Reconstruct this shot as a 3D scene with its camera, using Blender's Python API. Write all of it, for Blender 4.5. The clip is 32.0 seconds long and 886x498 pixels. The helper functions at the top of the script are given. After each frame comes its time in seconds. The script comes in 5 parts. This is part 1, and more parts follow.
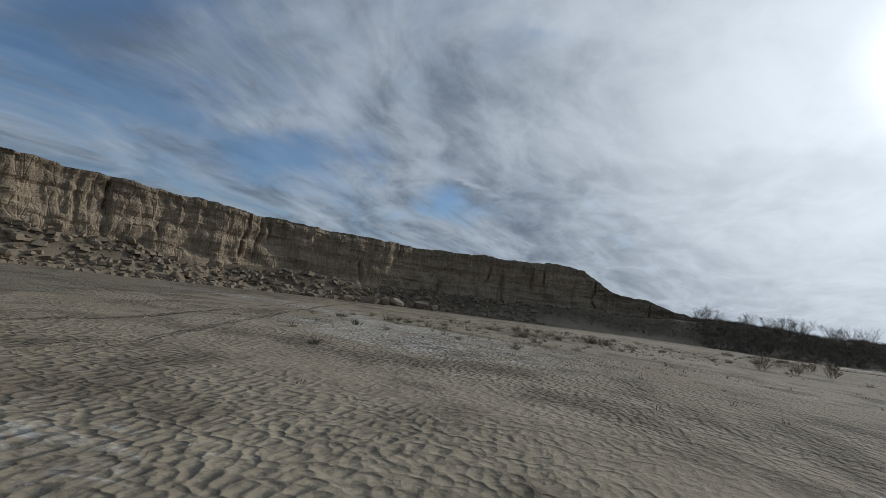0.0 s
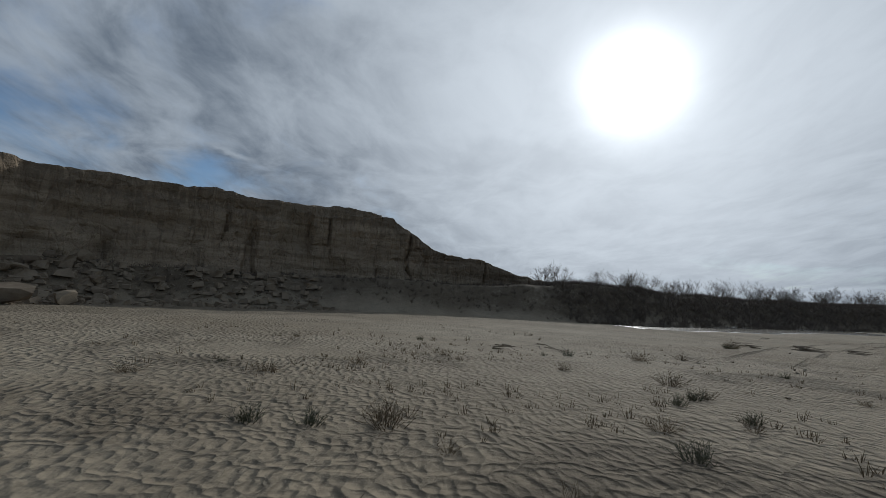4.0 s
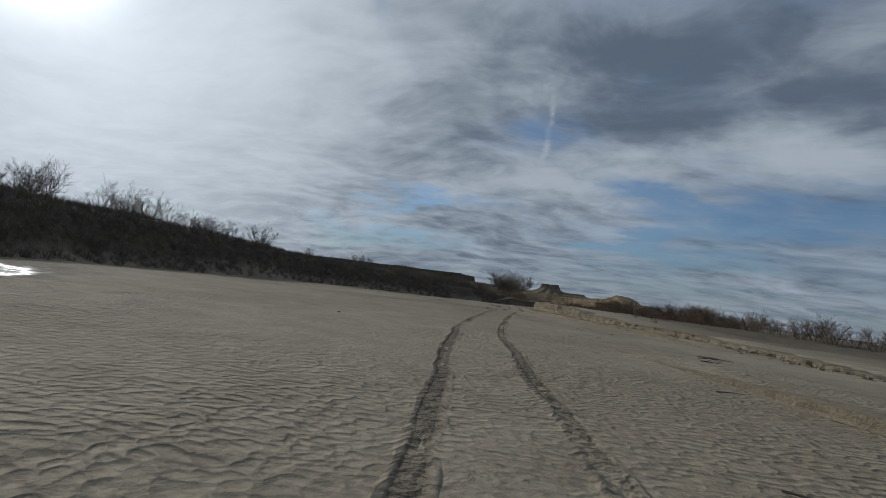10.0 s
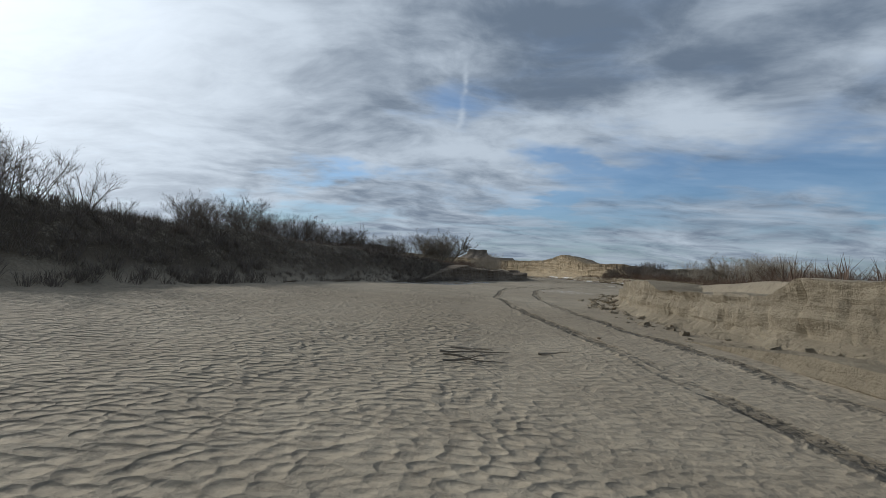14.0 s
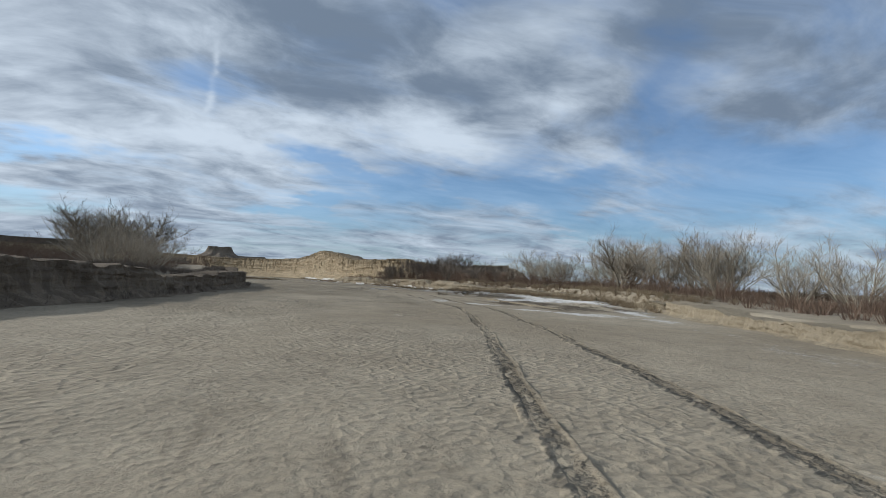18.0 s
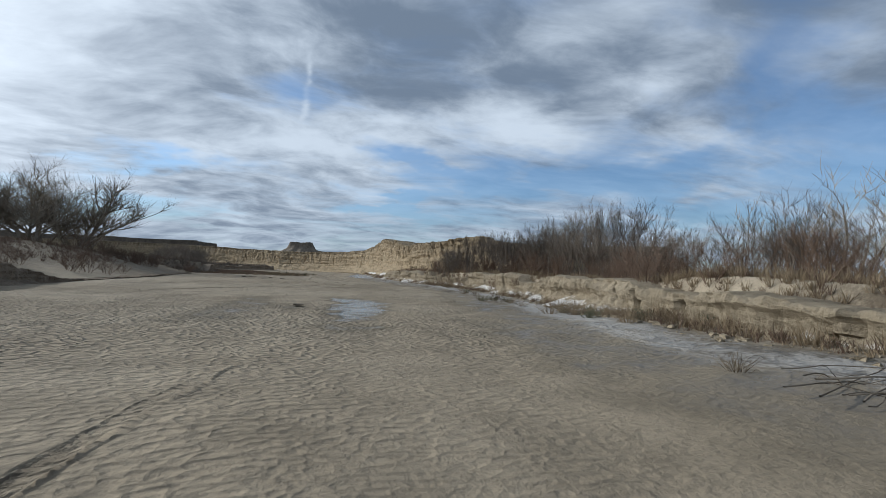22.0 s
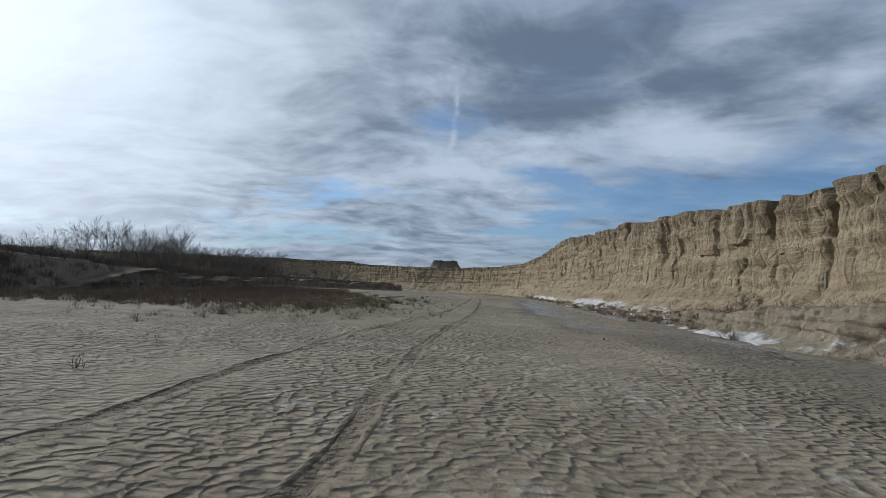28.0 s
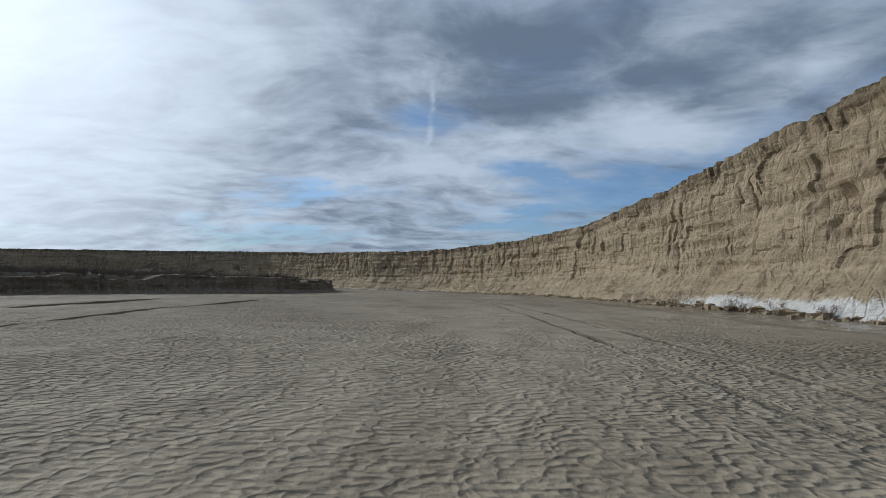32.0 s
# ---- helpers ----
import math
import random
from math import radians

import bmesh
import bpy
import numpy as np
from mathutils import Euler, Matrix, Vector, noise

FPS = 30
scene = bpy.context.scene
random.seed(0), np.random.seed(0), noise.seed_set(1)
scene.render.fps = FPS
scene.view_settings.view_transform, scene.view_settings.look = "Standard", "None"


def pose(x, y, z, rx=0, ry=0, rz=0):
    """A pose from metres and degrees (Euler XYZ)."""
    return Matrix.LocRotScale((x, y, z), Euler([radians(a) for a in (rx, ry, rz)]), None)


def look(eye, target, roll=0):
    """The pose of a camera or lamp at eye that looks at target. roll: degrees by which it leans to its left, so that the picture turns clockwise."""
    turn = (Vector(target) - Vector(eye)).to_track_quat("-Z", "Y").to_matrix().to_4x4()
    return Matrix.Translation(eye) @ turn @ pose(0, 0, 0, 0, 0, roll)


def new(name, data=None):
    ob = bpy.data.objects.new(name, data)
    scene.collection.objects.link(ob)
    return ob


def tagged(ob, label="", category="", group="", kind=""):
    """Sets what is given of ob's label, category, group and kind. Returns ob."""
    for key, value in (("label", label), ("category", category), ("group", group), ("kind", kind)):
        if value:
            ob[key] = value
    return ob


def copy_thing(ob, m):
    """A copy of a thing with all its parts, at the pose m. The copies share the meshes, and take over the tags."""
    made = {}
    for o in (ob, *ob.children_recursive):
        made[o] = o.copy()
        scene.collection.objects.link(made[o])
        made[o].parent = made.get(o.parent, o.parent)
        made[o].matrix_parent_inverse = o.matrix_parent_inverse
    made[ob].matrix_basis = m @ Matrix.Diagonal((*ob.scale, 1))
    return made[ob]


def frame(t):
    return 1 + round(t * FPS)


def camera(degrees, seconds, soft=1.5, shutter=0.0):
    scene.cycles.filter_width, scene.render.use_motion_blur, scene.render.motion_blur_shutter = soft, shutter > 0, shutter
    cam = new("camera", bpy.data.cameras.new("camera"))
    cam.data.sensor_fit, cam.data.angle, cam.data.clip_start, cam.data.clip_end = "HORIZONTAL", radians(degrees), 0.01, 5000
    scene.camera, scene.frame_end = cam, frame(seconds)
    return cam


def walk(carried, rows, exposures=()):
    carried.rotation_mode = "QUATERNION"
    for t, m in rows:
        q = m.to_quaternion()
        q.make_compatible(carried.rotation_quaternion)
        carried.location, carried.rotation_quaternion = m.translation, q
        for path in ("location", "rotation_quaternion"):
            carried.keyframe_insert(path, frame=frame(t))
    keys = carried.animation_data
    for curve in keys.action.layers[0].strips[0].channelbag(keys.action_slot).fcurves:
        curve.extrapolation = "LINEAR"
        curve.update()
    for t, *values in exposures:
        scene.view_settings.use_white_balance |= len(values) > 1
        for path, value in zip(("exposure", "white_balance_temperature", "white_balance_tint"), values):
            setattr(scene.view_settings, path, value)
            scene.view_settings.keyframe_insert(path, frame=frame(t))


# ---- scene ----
# ---- camera and its way along the wash ----
cam = camera(87.97, 32.0, soft=0.85, shutter=0.0)
ROWS = [
    (0.0, -28.54, 18.02, 1.30, -112.54, 6.47, 7.68),
    (0.5, -32.97, 16.21, 1.27, -113.28, 6.28, 7.26),
    (1.0, -37.35, 14.57, 1.26, -113.34, 4.44, 5.32),
    (1.5, -41.40, 13.51, 1.30, -112.60, 3.78, 4.94),
    (2.0, -45.10, 12.52, 1.37, -110.80, 3.47, 4.74),
    (2.5, -48.74, 11.64, 1.41, -106.38, 3.30, 4.07),
    (4.5, -60.66, 13.05, 1.35, -73.66, 5.51, 4.50),
    (5.0, -64.90, 15.52, 1.32, -61.79, 3.95, 6.49),
    (5.5, -68.06, 18.73, 1.26, -52.15, 4.31, 5.94),
    (6.0, -70.66, 22.23, 1.24, -40.40, 6.05, 6.25),
    (6.5, -72.97, 25.66, 1.32, -34.89, 6.99, 6.34),
    (7.0, -75.33, 29.24, 1.26, -35.05, 5.70, 1.02),
    (7.5, -77.88, 33.13, 1.23, -35.15, 6.59, -0.50),
    (8.0, -80.27, 36.67, 1.22, -32.69, 6.09, 0.65),
    (8.5, -83.00, 41.68, 1.21, -29.85, 4.80, 3.14),
    (9.0, -85.51, 47.33, 1.37, -25.77, 4.92, 4.19),
    (9.5, -87.71, 53.82, 1.31, -19.75, 4.79, 7.78),
    (10.0, -89.80, 61.31, 1.25, -16.10, 5.11, 7.76),
    (10.5, -91.82, 69.39, 1.18, -14.32, 5.20, 7.23),
    (11.0, -93.73, 77.67, 1.31, -13.28, 5.24, 6.56),
    (11.5, -95.49, 86.16, 1.20, -12.24, 5.13, 5.99),
    (12.0, -97.00, 94.59, 1.16, -10.64, 4.42, 5.54),
    (12.5, -98.20, 102.69, 1.23, -8.83, 3.56, 5.84),
    (13.0, -99.20, 110.44, 1.18, -7.41, 2.99, 5.42),
    (13.5, -100.04, 117.84, 1.16, -7.02, 2.70, 4.37),
    (15.5, -101.12, 146.30, 1.22, -0.28, 1.96, 2.68),
    (16.0, -100.50, 153.19, 1.21, 3.52, 1.75, 3.89),
    (16.5, -99.27, 159.82, 1.26, 8.99, 2.29, 7.21),
    (17.0, -97.52, 166.17, 1.16, 14.21, 4.03, 10.94),
    (17.5, -95.34, 172.18, 1.28, 18.61, 5.01, 6.59),
    (18.0, -92.80, 177.84, 1.27, 23.23, 4.22, 2.60),
    (18.5, -90.06, 183.29, 1.25, 26.46, 5.23, 0.26),
    (19.0, -87.24, 188.70, 1.29, 27.63, 5.85, 1.90),
    (19.5, -84.55, 194.18, 1.32, 27.19, 6.21, 2.27),
    (20.0, -82.22, 199.81, 1.60, 23.83, 6.40, 0.53),
    (20.5, -80.26, 205.59, 1.67, 19.50, 5.57, 0.71),
    (21.0, -78.56, 211.45, 1.56, 16.58, 4.86, -0.52),
    (21.5, -77.08, 217.24, 1.52, 15.09, 3.53, 0.34),
    (22.0, -75.92, 222.84, 1.49, 12.67, 3.07, 2.07),
    (22.5, -75.02, 228.37, 1.42, 9.24, 3.26, 6.70),
    (23.0, -74.12, 233.90, 1.35, 8.99, 3.06, 7.77),
    (23.5, -73.22, 239.49, 1.32, 9.69, 3.65, 6.16),
    (24.0, -72.56, 245.25, 1.21, 8.12, 2.70, 1.95),
    (24.5, -72.37, 251.18, 1.20, 2.92, 3.48, -1.05),
    (25.0, -72.55, 257.21, 1.15, -0.82, 4.07, -0.74),
    (25.5, -72.98, 263.28, 1.23, -3.82, 4.25, -0.10),
    (26.0, -73.60, 269.41, 1.20, -4.98, 4.11, -0.30),
    (26.5, -74.39, 275.58, 1.32, -7.54, 5.44, -2.66),
    (28.5, -77.71, 308.37, 1.30, -5.00, 5.01, 4.02),
    (29.0, -78.64, 318.99, 1.36, -5.61, 5.66, 1.67),
    (29.5, -79.85, 330.08, 1.40, -5.70, 5.71, 1.04),
    (30.0, -81.07, 341.44, 1.47, -5.48, 5.67, 0.88),
    (30.5, -81.92, 353.07, 1.32, -4.79, 5.57, 0.45),
    (31.0, -82.37, 364.94, 1.35, -3.41, 5.29, 0.20),
    (31.5, -82.75, 377.30, 1.30, -2.92, 4.88, 1.19),
    (32.0, -83.32, 389.74, 1.37, -2.93, 4.69, 1.12),
]


def rig(x, y, z, yaw, pitch, roll):
    return pose(x, y, z, 90 + pitch, 0, -yaw) @ pose(0, 0, 0, 0, 0, roll)


EXPO = [(t, e, k, 8) for t, e, k in ((0, -0.31, 5900), (1, -0.25, 5900), (2, -0.27, 5900), (3, -0.4, 5900), (5, -0.68, 5900), (7, -0.8, 5900), (10, -0.5, 5900), (13, -0.05, 5900), (15, 0.06, 5900), (17, 0.24, 5900), (20, 0.39, 5900), (22, 0.32, 5850), (24, 0.12, 5750), (26, 0.0, 5680), (32, 0.0, 5680))]
walk(cam, [(r[0], rig(*r[1:])) for r in ROWS], EXPO)

# ---- sky and sun ----
SUN_AZ, SUN_EL = -62.0, 25.3
sa, se = radians(SUN_AZ), radians(SUN_EL)
SUN_DIR = Vector((math.sin(sa) * math.cos(se), math.cos(sa) * math.cos(se), math.sin(se)))

world = bpy.data.worlds.new("sky")
scene.world = world
world.use_nodes = True


class Nodes:
    """Small helper for writing node trees."""

    def __init__(self, tree):
        self.t = tree
        tree.nodes.clear()

    def n(self, kind, **kw):
        node = self.t.nodes.new(kind)
        for k, v in kw.items():
            if k == "op":
                node.operation = v
            elif k == "blend":
                node.blend_type = v
            elif k == "dtype":
                node.data_type = v
            elif k == "clamp":
                node.use_clamp = v
            elif k == "sky":
                node.sky_type = v
            elif k == "attr":
                node.attribute_name = v
            elif k == "dims":
                node.noise_dimensions = v
            elif k == "feature":
                node.feature = v
        return node

    def put(self, node, slot, val):
        if isinstance(val, bpy.types.NodeSocket):
            self.t.links.new(val, node.inputs[slot])
        else:
            node.inputs[slot].default_value = val

    def math(self, op, a, b=0.0, c=None, clamp=False):
        m = self.n("ShaderNodeMath", op=op, clamp=clamp)
        self.put(m, 0, a), self.put(m, 1, b)
        if c is not None:
            self.put(m, 2, c)
        return m.outputs[0]

    def vmath(self, op, a, b=(0, 0, 0)):
        m = self.n("ShaderNodeVectorMath", op=op)
        self.put(m, 0, a), self.put(m, 1, b)
        return m.outputs["Value"] if op in ("DOT_PRODUCT", "LENGTH", "DISTANCE") else m.outputs[0]

    def ramp(self, val, lo, hi, a=0.0, b=1.0):
        m = self.n("ShaderNodeMapRange")
        m.interpolation_type = "SMOOTHSTEP"
        for i, v in enumerate((val, lo, hi, a, b)):
            self.put(m, i, v)
        return m.outputs[0]

    def mix(self, f, a, b, blend="MIX"):
        m = self.n("ShaderNodeMix", dtype="RGBA", blend=blend)
        self.put(m, 0, f), self.put(m, 6, a), self.put(m, 7, b)
        return m.outputs[2]

    def noise(self, vec, scale, detail=4.0, rough=0.55, dist=0.0, dims="3D"):
        m = self.n("ShaderNodeTexNoise", dims=dims)
        self.put(m, "Vector", vec)
        self.put(m, "Scale", scale), self.put(m, "Detail", detail), self.put(m, "Roughness", rough), self.put(m, "Distortion", dist)
        return m.outputs[0]

    def voronoi(self, vec, scale, feature="F1", rand=1.0, soft=0.0):
        m = self.n("ShaderNodeTexVoronoi", feature=feature)
        if soft:
            self.put(m, "Smoothness", soft)
        self.put(m, "Vector", vec), self.put(m, "Scale", scale), self.put(m, "Randomness", rand)
        return m.outputs[0]

    def stretch(self, vec, s):
        return self.vmath("MULTIPLY", vec, s)


def rgb(r, g, b):
    return (r, g, b, 1.0)


CONTRAILS = ((-119.5, 17.6, -106.5, 13.8, 0.35, 0.75), (-105, 15.2, -94, 14.2, 0.45, 0.6), (-5.2, 15.5, -4.4, 26.0, 0.35, 0.7))


# clouds by bearing, height, half length, half width and slant, in degrees
GAPS_WEST = ((-148.8, 15.4, 7.2, 2.3, 16), (-132.3, 14.2, 7.9, 2.3, -1), (-114, 12.1, 7.1, 1.7, -1), (-156.6, 15.7, 4.4, 2.0, 6), (-104.8, 31.8, 6.8, 1.7, 7), (-153.7, 22.6, 10.2, 3.3, 27),
             (-44.6, 4.4, 9.0, 1.1, -6), (-29.0, 4.5, 5.8, 0.9, -2), (-30.3, 31.6, 4.0, 1.7, -38), (-23.7, 10.0, 4.4, 1.1, 6), (-25.4, 5.7, 10.2, 1.2, -3), (-17.8, 10.4, 3.2, 0.9, 18))
GAPS_EAST = ((-6.5, 19.8, 6.5, 1.9, 6), (6.2, 13.6, 5.4, 1.7, -26), (7.1, 7.3, 3.5, 1.3, -11), (22.2, 11.4, 7.3, 1.6, -8), (35.5, 8.6, 5.3, 1.3, -11), (60.0, 12.2, 11.9, 3.3, -1),
             (50.3, 21.8, 7.0, 3.3, -69), (33.7, 11.5, 7.1, 1.2, 2), (4.1, 8.2, 5.0, 0.9, 6), (47.7, 7.2, 9.9, 1.1, -4), (12.9, 12.3, 5.7, 0.7, -14))
GREY = ((5.2, 22.6, 13.5, 3.0, -6), (-12.3, 22.3, 7.9, 2.0, -16), (-3.4, 29.8, 20.1, 2.7, -1), (18.7, 28.8, 4.7, 2.0, -60), (30.8, 19.6, 11.8, 2.3, -18), (30.3, 24.7, 10.3, 2.7, -19),
        (9.0, 28.0, 9.3, 2.3, -3), (23.0, 24.9, 5.5, 1.5, 7), (57.7, 26.5, 15.7, 3.3, -20), (50, 31, 13, 3.5, 0), (45, 22, 6, 3, -60), (61.7, 18.1, 10.1, 2.7, -16), (-16.8, 17.1, 5.5, 1.7, 10),
        (-75.7, 17.2, 5.2, 1.2, -11), (-66.5, 10.1, 2.5, 0.7, -2), (-152.2, 21.0, 7.9, 2.3, 24), (-141.7, 13.5, 5.3, 2.0, 10), (-80.8, 16.5, 11.1, 1.3, 2))
WHITE_EAST = ((11.8, 18.2, 12.2, 2.3, 4), (25.4, 17.3, 5.5, 1.7, -14), (5.4, 15.9, 6.1, 1.2, -1), (-5.9, 12.8, 10.9, 1.7, -6), (-3.8, 15.6, 9.2, 2.7, 0), (23.1, 18.2, 9.5, 2.7, 4),
              (32.0, 28.9, 13.1, 2.7, 12), (36.9, 22.7, 7.9, 1.7, -1), (11.2, 13.0, 11.9, 1.1, 1), (40.2, 14.4, 7.2, 1.7, -17))
WHITE_WEST = ((-40.4, 20.8, 20.5, 10.7, -11), (-18.0, 26.6, 5.3, 2.0, -33), (-10.8, 25.7, 6.5, 2.3, 26), (-11.1, 13.1, 6.2, 1.1, 9), (-34.8, 29.3, 10.8, 2.0, -27), (-70.8, 7.2, 6.1, 1.3, -4),
              (-128.1, 26.5, 9.0, 5.0, 14), (-151.1, 13.4, 6.1, 2.0, -8), (-138.5, 17.5, 7.5, 1.9, 13), (-103.1, 33.2, 12.6, 1.9, 8), (-122.3, 13.8, 8.7, 1.7, 13), (-84.2, 23.1, 25.6, 8.7, -21))


def build_sky():
    N = Nodes(world.node_tree)
    out = N.n("ShaderNodeOutputWorld")
    bg = N.n("ShaderNodeBackground")
    tc = N.n("ShaderNodeTexCoord")
    d = N.vmath("NORMALIZE", tc.outputs["Generated"])
    sky = N.n("ShaderNodeTexSky", sky="NISHITA")
    sky.sun_disc = False
    sky.sun_elevation, sky.sun_rotation = se, sa
    sky.air_density, sky.dust_density, sky.ozone_density = 1.0, 0.6, 1.6
    sep = N.n("ShaderNodeSeparateXYZ")
    N.put(sep, 0, d)
    z = N.math("MAXIMUM", sep.outputs[2], 0.0)
    k = N.math("DIVIDE", 1.0, N.math("ADD", z, 0.17))
    cmb = N.n("ShaderNodeCombineXYZ")
    N.put(cmb, 0, N.math("MULTIPLY", sep.outputs[0], k))
    N.put(cmb, 1, N.math("MULTIPLY", sep.outputs[1], k))
    p = cmb.outputs[0]
    cosun = N.vmath("DOT_PRODUCT", d, tuple(SUN_DIR))
    # broad banks of cloud, streaks across them, fine fibres
    warp = N.noise(p, 0.55, 3.0, 0.5)
    wv = N.n("ShaderNodeCombineXYZ")
    N.put(wv, 0, N.math("MULTIPLY", warp, 1.3)), N.put(wv, 1, N.math("MULTIPLY", warp, -0.9))
    pw = N.vmath("ADD", p, wv.outputs[0])
    broad = N.noise(N.stretch(pw, (0.75, 1.15, 1)), 0.85, 3.0, 0.5)
    streak = N.noise(N.stretch(pw, (0.7, 1.8, 1)), 1.5, 6.0, 0.58, 0.4)
    fibre = N.noise(N.stretch(pw, (1.1, 1.7, 1)), 3.4, 7.0, 0.6, 0.3)
    amount = N.math("ADD", N.math("MULTIPLY", broad, 0.7), N.math("ADD", N.math("MULTIPLY", streak, 1.0), N.math("MULTIPLY", fibre, 0.65)))
    az = N.math("MULTIPLY", N.math("ARCTAN2", sep.outputs[0], sep.outputs[1]), 57.2958)
    el = N.math("MULTIPLY", N.math("ARCSINE", sep.outputs[2]), 57.2958)
    azt, elt = az, el
    az = N.math("ADD", az, N.math("MULTIPLY_ADD", N.noise(p, 1.4, 4.0, 0.6), 22.0, -11.0))
    el = N.math("ADD", el, N.math("MULTIPLY_ADD", N.noise(N.vmath("ADD", p, (5, 9, 2)), 1.7, 4.0, 0.6), 9.0, -4.5))

    ae = N.n("ShaderNodeCombineXYZ")
    N.put(ae, 0, az), N.put(ae, 1, el)

    def banks(rows, k):
        """Soft slanting patches: bearing, height, half length, half width and slant in degrees."""
        total = 0.0
        for a, e, ln, wd, slant in rows:
            m = N.n("ShaderNodeMapping")
            m.vector_type = "TEXTURE"
            N.put(m, 0, ae.outputs[0]), N.put(m, 1, (a, e, 0)), N.put(m, 2, (0, 0, radians(slant))), N.put(m, 3, (1.5 * ln, 1.9 * wd, 1))
            g = N.n("ShaderNodeTexGradient")
            g.gradient_type = "SPHERICAL"
            N.put(g, 0, m.outputs[0])
            total = N.math("MULTIPLY_ADD", g.outputs[1], k, total)
        return N.math("MINIMUM", total, 1.3 * k) if k > 0 else N.math("MAXIMUM", total, 1.3 * k)

    gaps = N.math("ADD", banks(GAPS_EAST, -0.46), banks(GAPS_WEST, -0.46))
    white = N.math("ADD", banks(WHITE_EAST, 0.24), banks(WHITE_WEST, 0.2))
    grey = banks(GREY, 0.34)
    amount = N.math("ADD", amount, N.math("ADD", gaps, N.math("ADD", white, N.math("MULTIPLY", grey, 0.35))))
    near_sun = N.ramp(cosun, 0.25, 0.98)
    amount = N.math("ADD", amount, N.math("MULTIPLY", near_sun, 0.36))
    low = N.ramp(sep.outputs[2], 0.02, 0.16, 0.06, 0.0)
    amount = N.math("ADD", amount, low)
    veil = N.ramp(amount, 0.78, 1.46, 0.2, 1.0)
    # shade inside the cloud: thicker parts turn grey
    dim = N.math("SUBTRACT", grey, white)
    shade = N.ramp(N.math("ADD", dim, N.math("ADD", N.math("MULTIPLY", N.noise(N.stretch(pw, (0.8, 1.4, 1)), 1.9, 6.0, 0.6, 0.3), 1.5), N.math("MULTIPLY", fibre, 1.1))), 0.72, 1.86)
    shade = N.math("MULTIPLY", shade, N.ramp(cosun, 0.78, 0.98, 1.0, 0.45))
    lit = N.mix(shade, rgb(5.5, 5.9, 6.3), rgb(1.55, 1.9, 2.4))
    aur = N.math("POWER", N.math("MAXIMUM", cosun, 0.0), 9.0)
    glow = N.math("ADD", N.math("MULTIPLY", aur, 5.0), N.math("MULTIPLY", N.math("POWER", N.math("MAXIMUM", cosun, 0.0), 300.0), 16.0))
    g2 = N.n("ShaderNodeVectorMath", op="SCALE")
    N.put(g2, 0, rgb(1.0, 0.97, 0.92)[:3]), N.put(g2, 3, glow)
    gl = N.vmath("ADD", lit, g2.outputs[0])
    haze = N.n("ShaderNodeVectorMath", op="SCALE")
    N.put(haze, 0, sky.outputs[0]), N.put(haze, 3, N.ramp(sep.outputs[2], 0.0, 0.2, 0.62, 1.0))
    blue = N.vmath("MULTIPLY", haze.outputs[0], (0.74, 0.88, 1.0))
    col = N.mix(veil, blue, gl)
    g3 = N.n("ShaderNodeVectorMath", op="SCALE")
    N.put(g3, 0, rgb(1.0, 0.97, 0.92)[:3]), N.put(g3, 3, N.math("MULTIPLY", glow, 0.35))
    col = N.vmath("ADD", col, g3.outputs[0])
    # torn contrails: start and end by bearing and height, half width, strength
    wob = N.math("MULTIPLY_ADD", N.noise(p, 6.0, 4.0, 0.65), 1.6, -0.8)
    for a0, e0, a1, e1, wd, k in CONTRAILS:
        ln = math.hypot(a1 - a0, e1 - e0)
        ux, uy = (a1 - a0) / ln, (e1 - e0) / ln
        qa, qe = N.math("SUBTRACT", azt, a0), N.math("SUBTRACT", elt, e0)
        run = N.math("ADD", N.math("MULTIPLY", qa, ux), N.math("MULTIPLY", qe, uy))
        off = N.math("ADD", N.math("SUBTRACT", N.math("MULTIPLY", qa, uy), N.math("MULTIPLY", qe, ux)), wob)
        off = N.math("DIVIDE", off, wd)
        g = N.math("POWER", 2.718, N.math("MULTIPLY", N.math("MULTIPLY", off, off), -1.0))
        g = N.math("MULTIPLY", g, N.math("MULTIPLY", N.ramp(run, 0.0, 0.25 * ln), N.ramp(run, ln, 0.75 * ln)))
        g = N.math("MULTIPLY", g, N.ramp(fibre, 0.4, 0.62, 0.25 * k, k))
        col = N.mix(g, col, rgb(5.6, 6.0, 6.4))
    N.put(bg, 0, col), N.put(bg, 1, 0.095)
    N.t.links.new(bg.outputs[0], out.inputs[0])


build_sky()
sun = bpy.data.lights.new("sun", "SUN")
sun.energy, sun.angle, sun.color = 2.6, radians(1.2), (1.0, 0.95, 0.87)
sun_ob = new("sun", sun)
sun_ob.matrix_basis = look(SUN_DIR * 50, (0, 0, 0))


# ---- noise for shaping meshes ----
def hashn(ix, iy, iz, seed):
    h = (ix * 374761393 + iy * 668265263 + iz * 2147483647 + seed * 1274126177) & 0xFFFFFFFF
    h = ((h ^ (h >> 13)) * 1274126177) & 0xFFFFFFFF
    h = (h ^ (h >> 16)) & 0xFFFF
    return h.astype(np.float64) / 65535.0


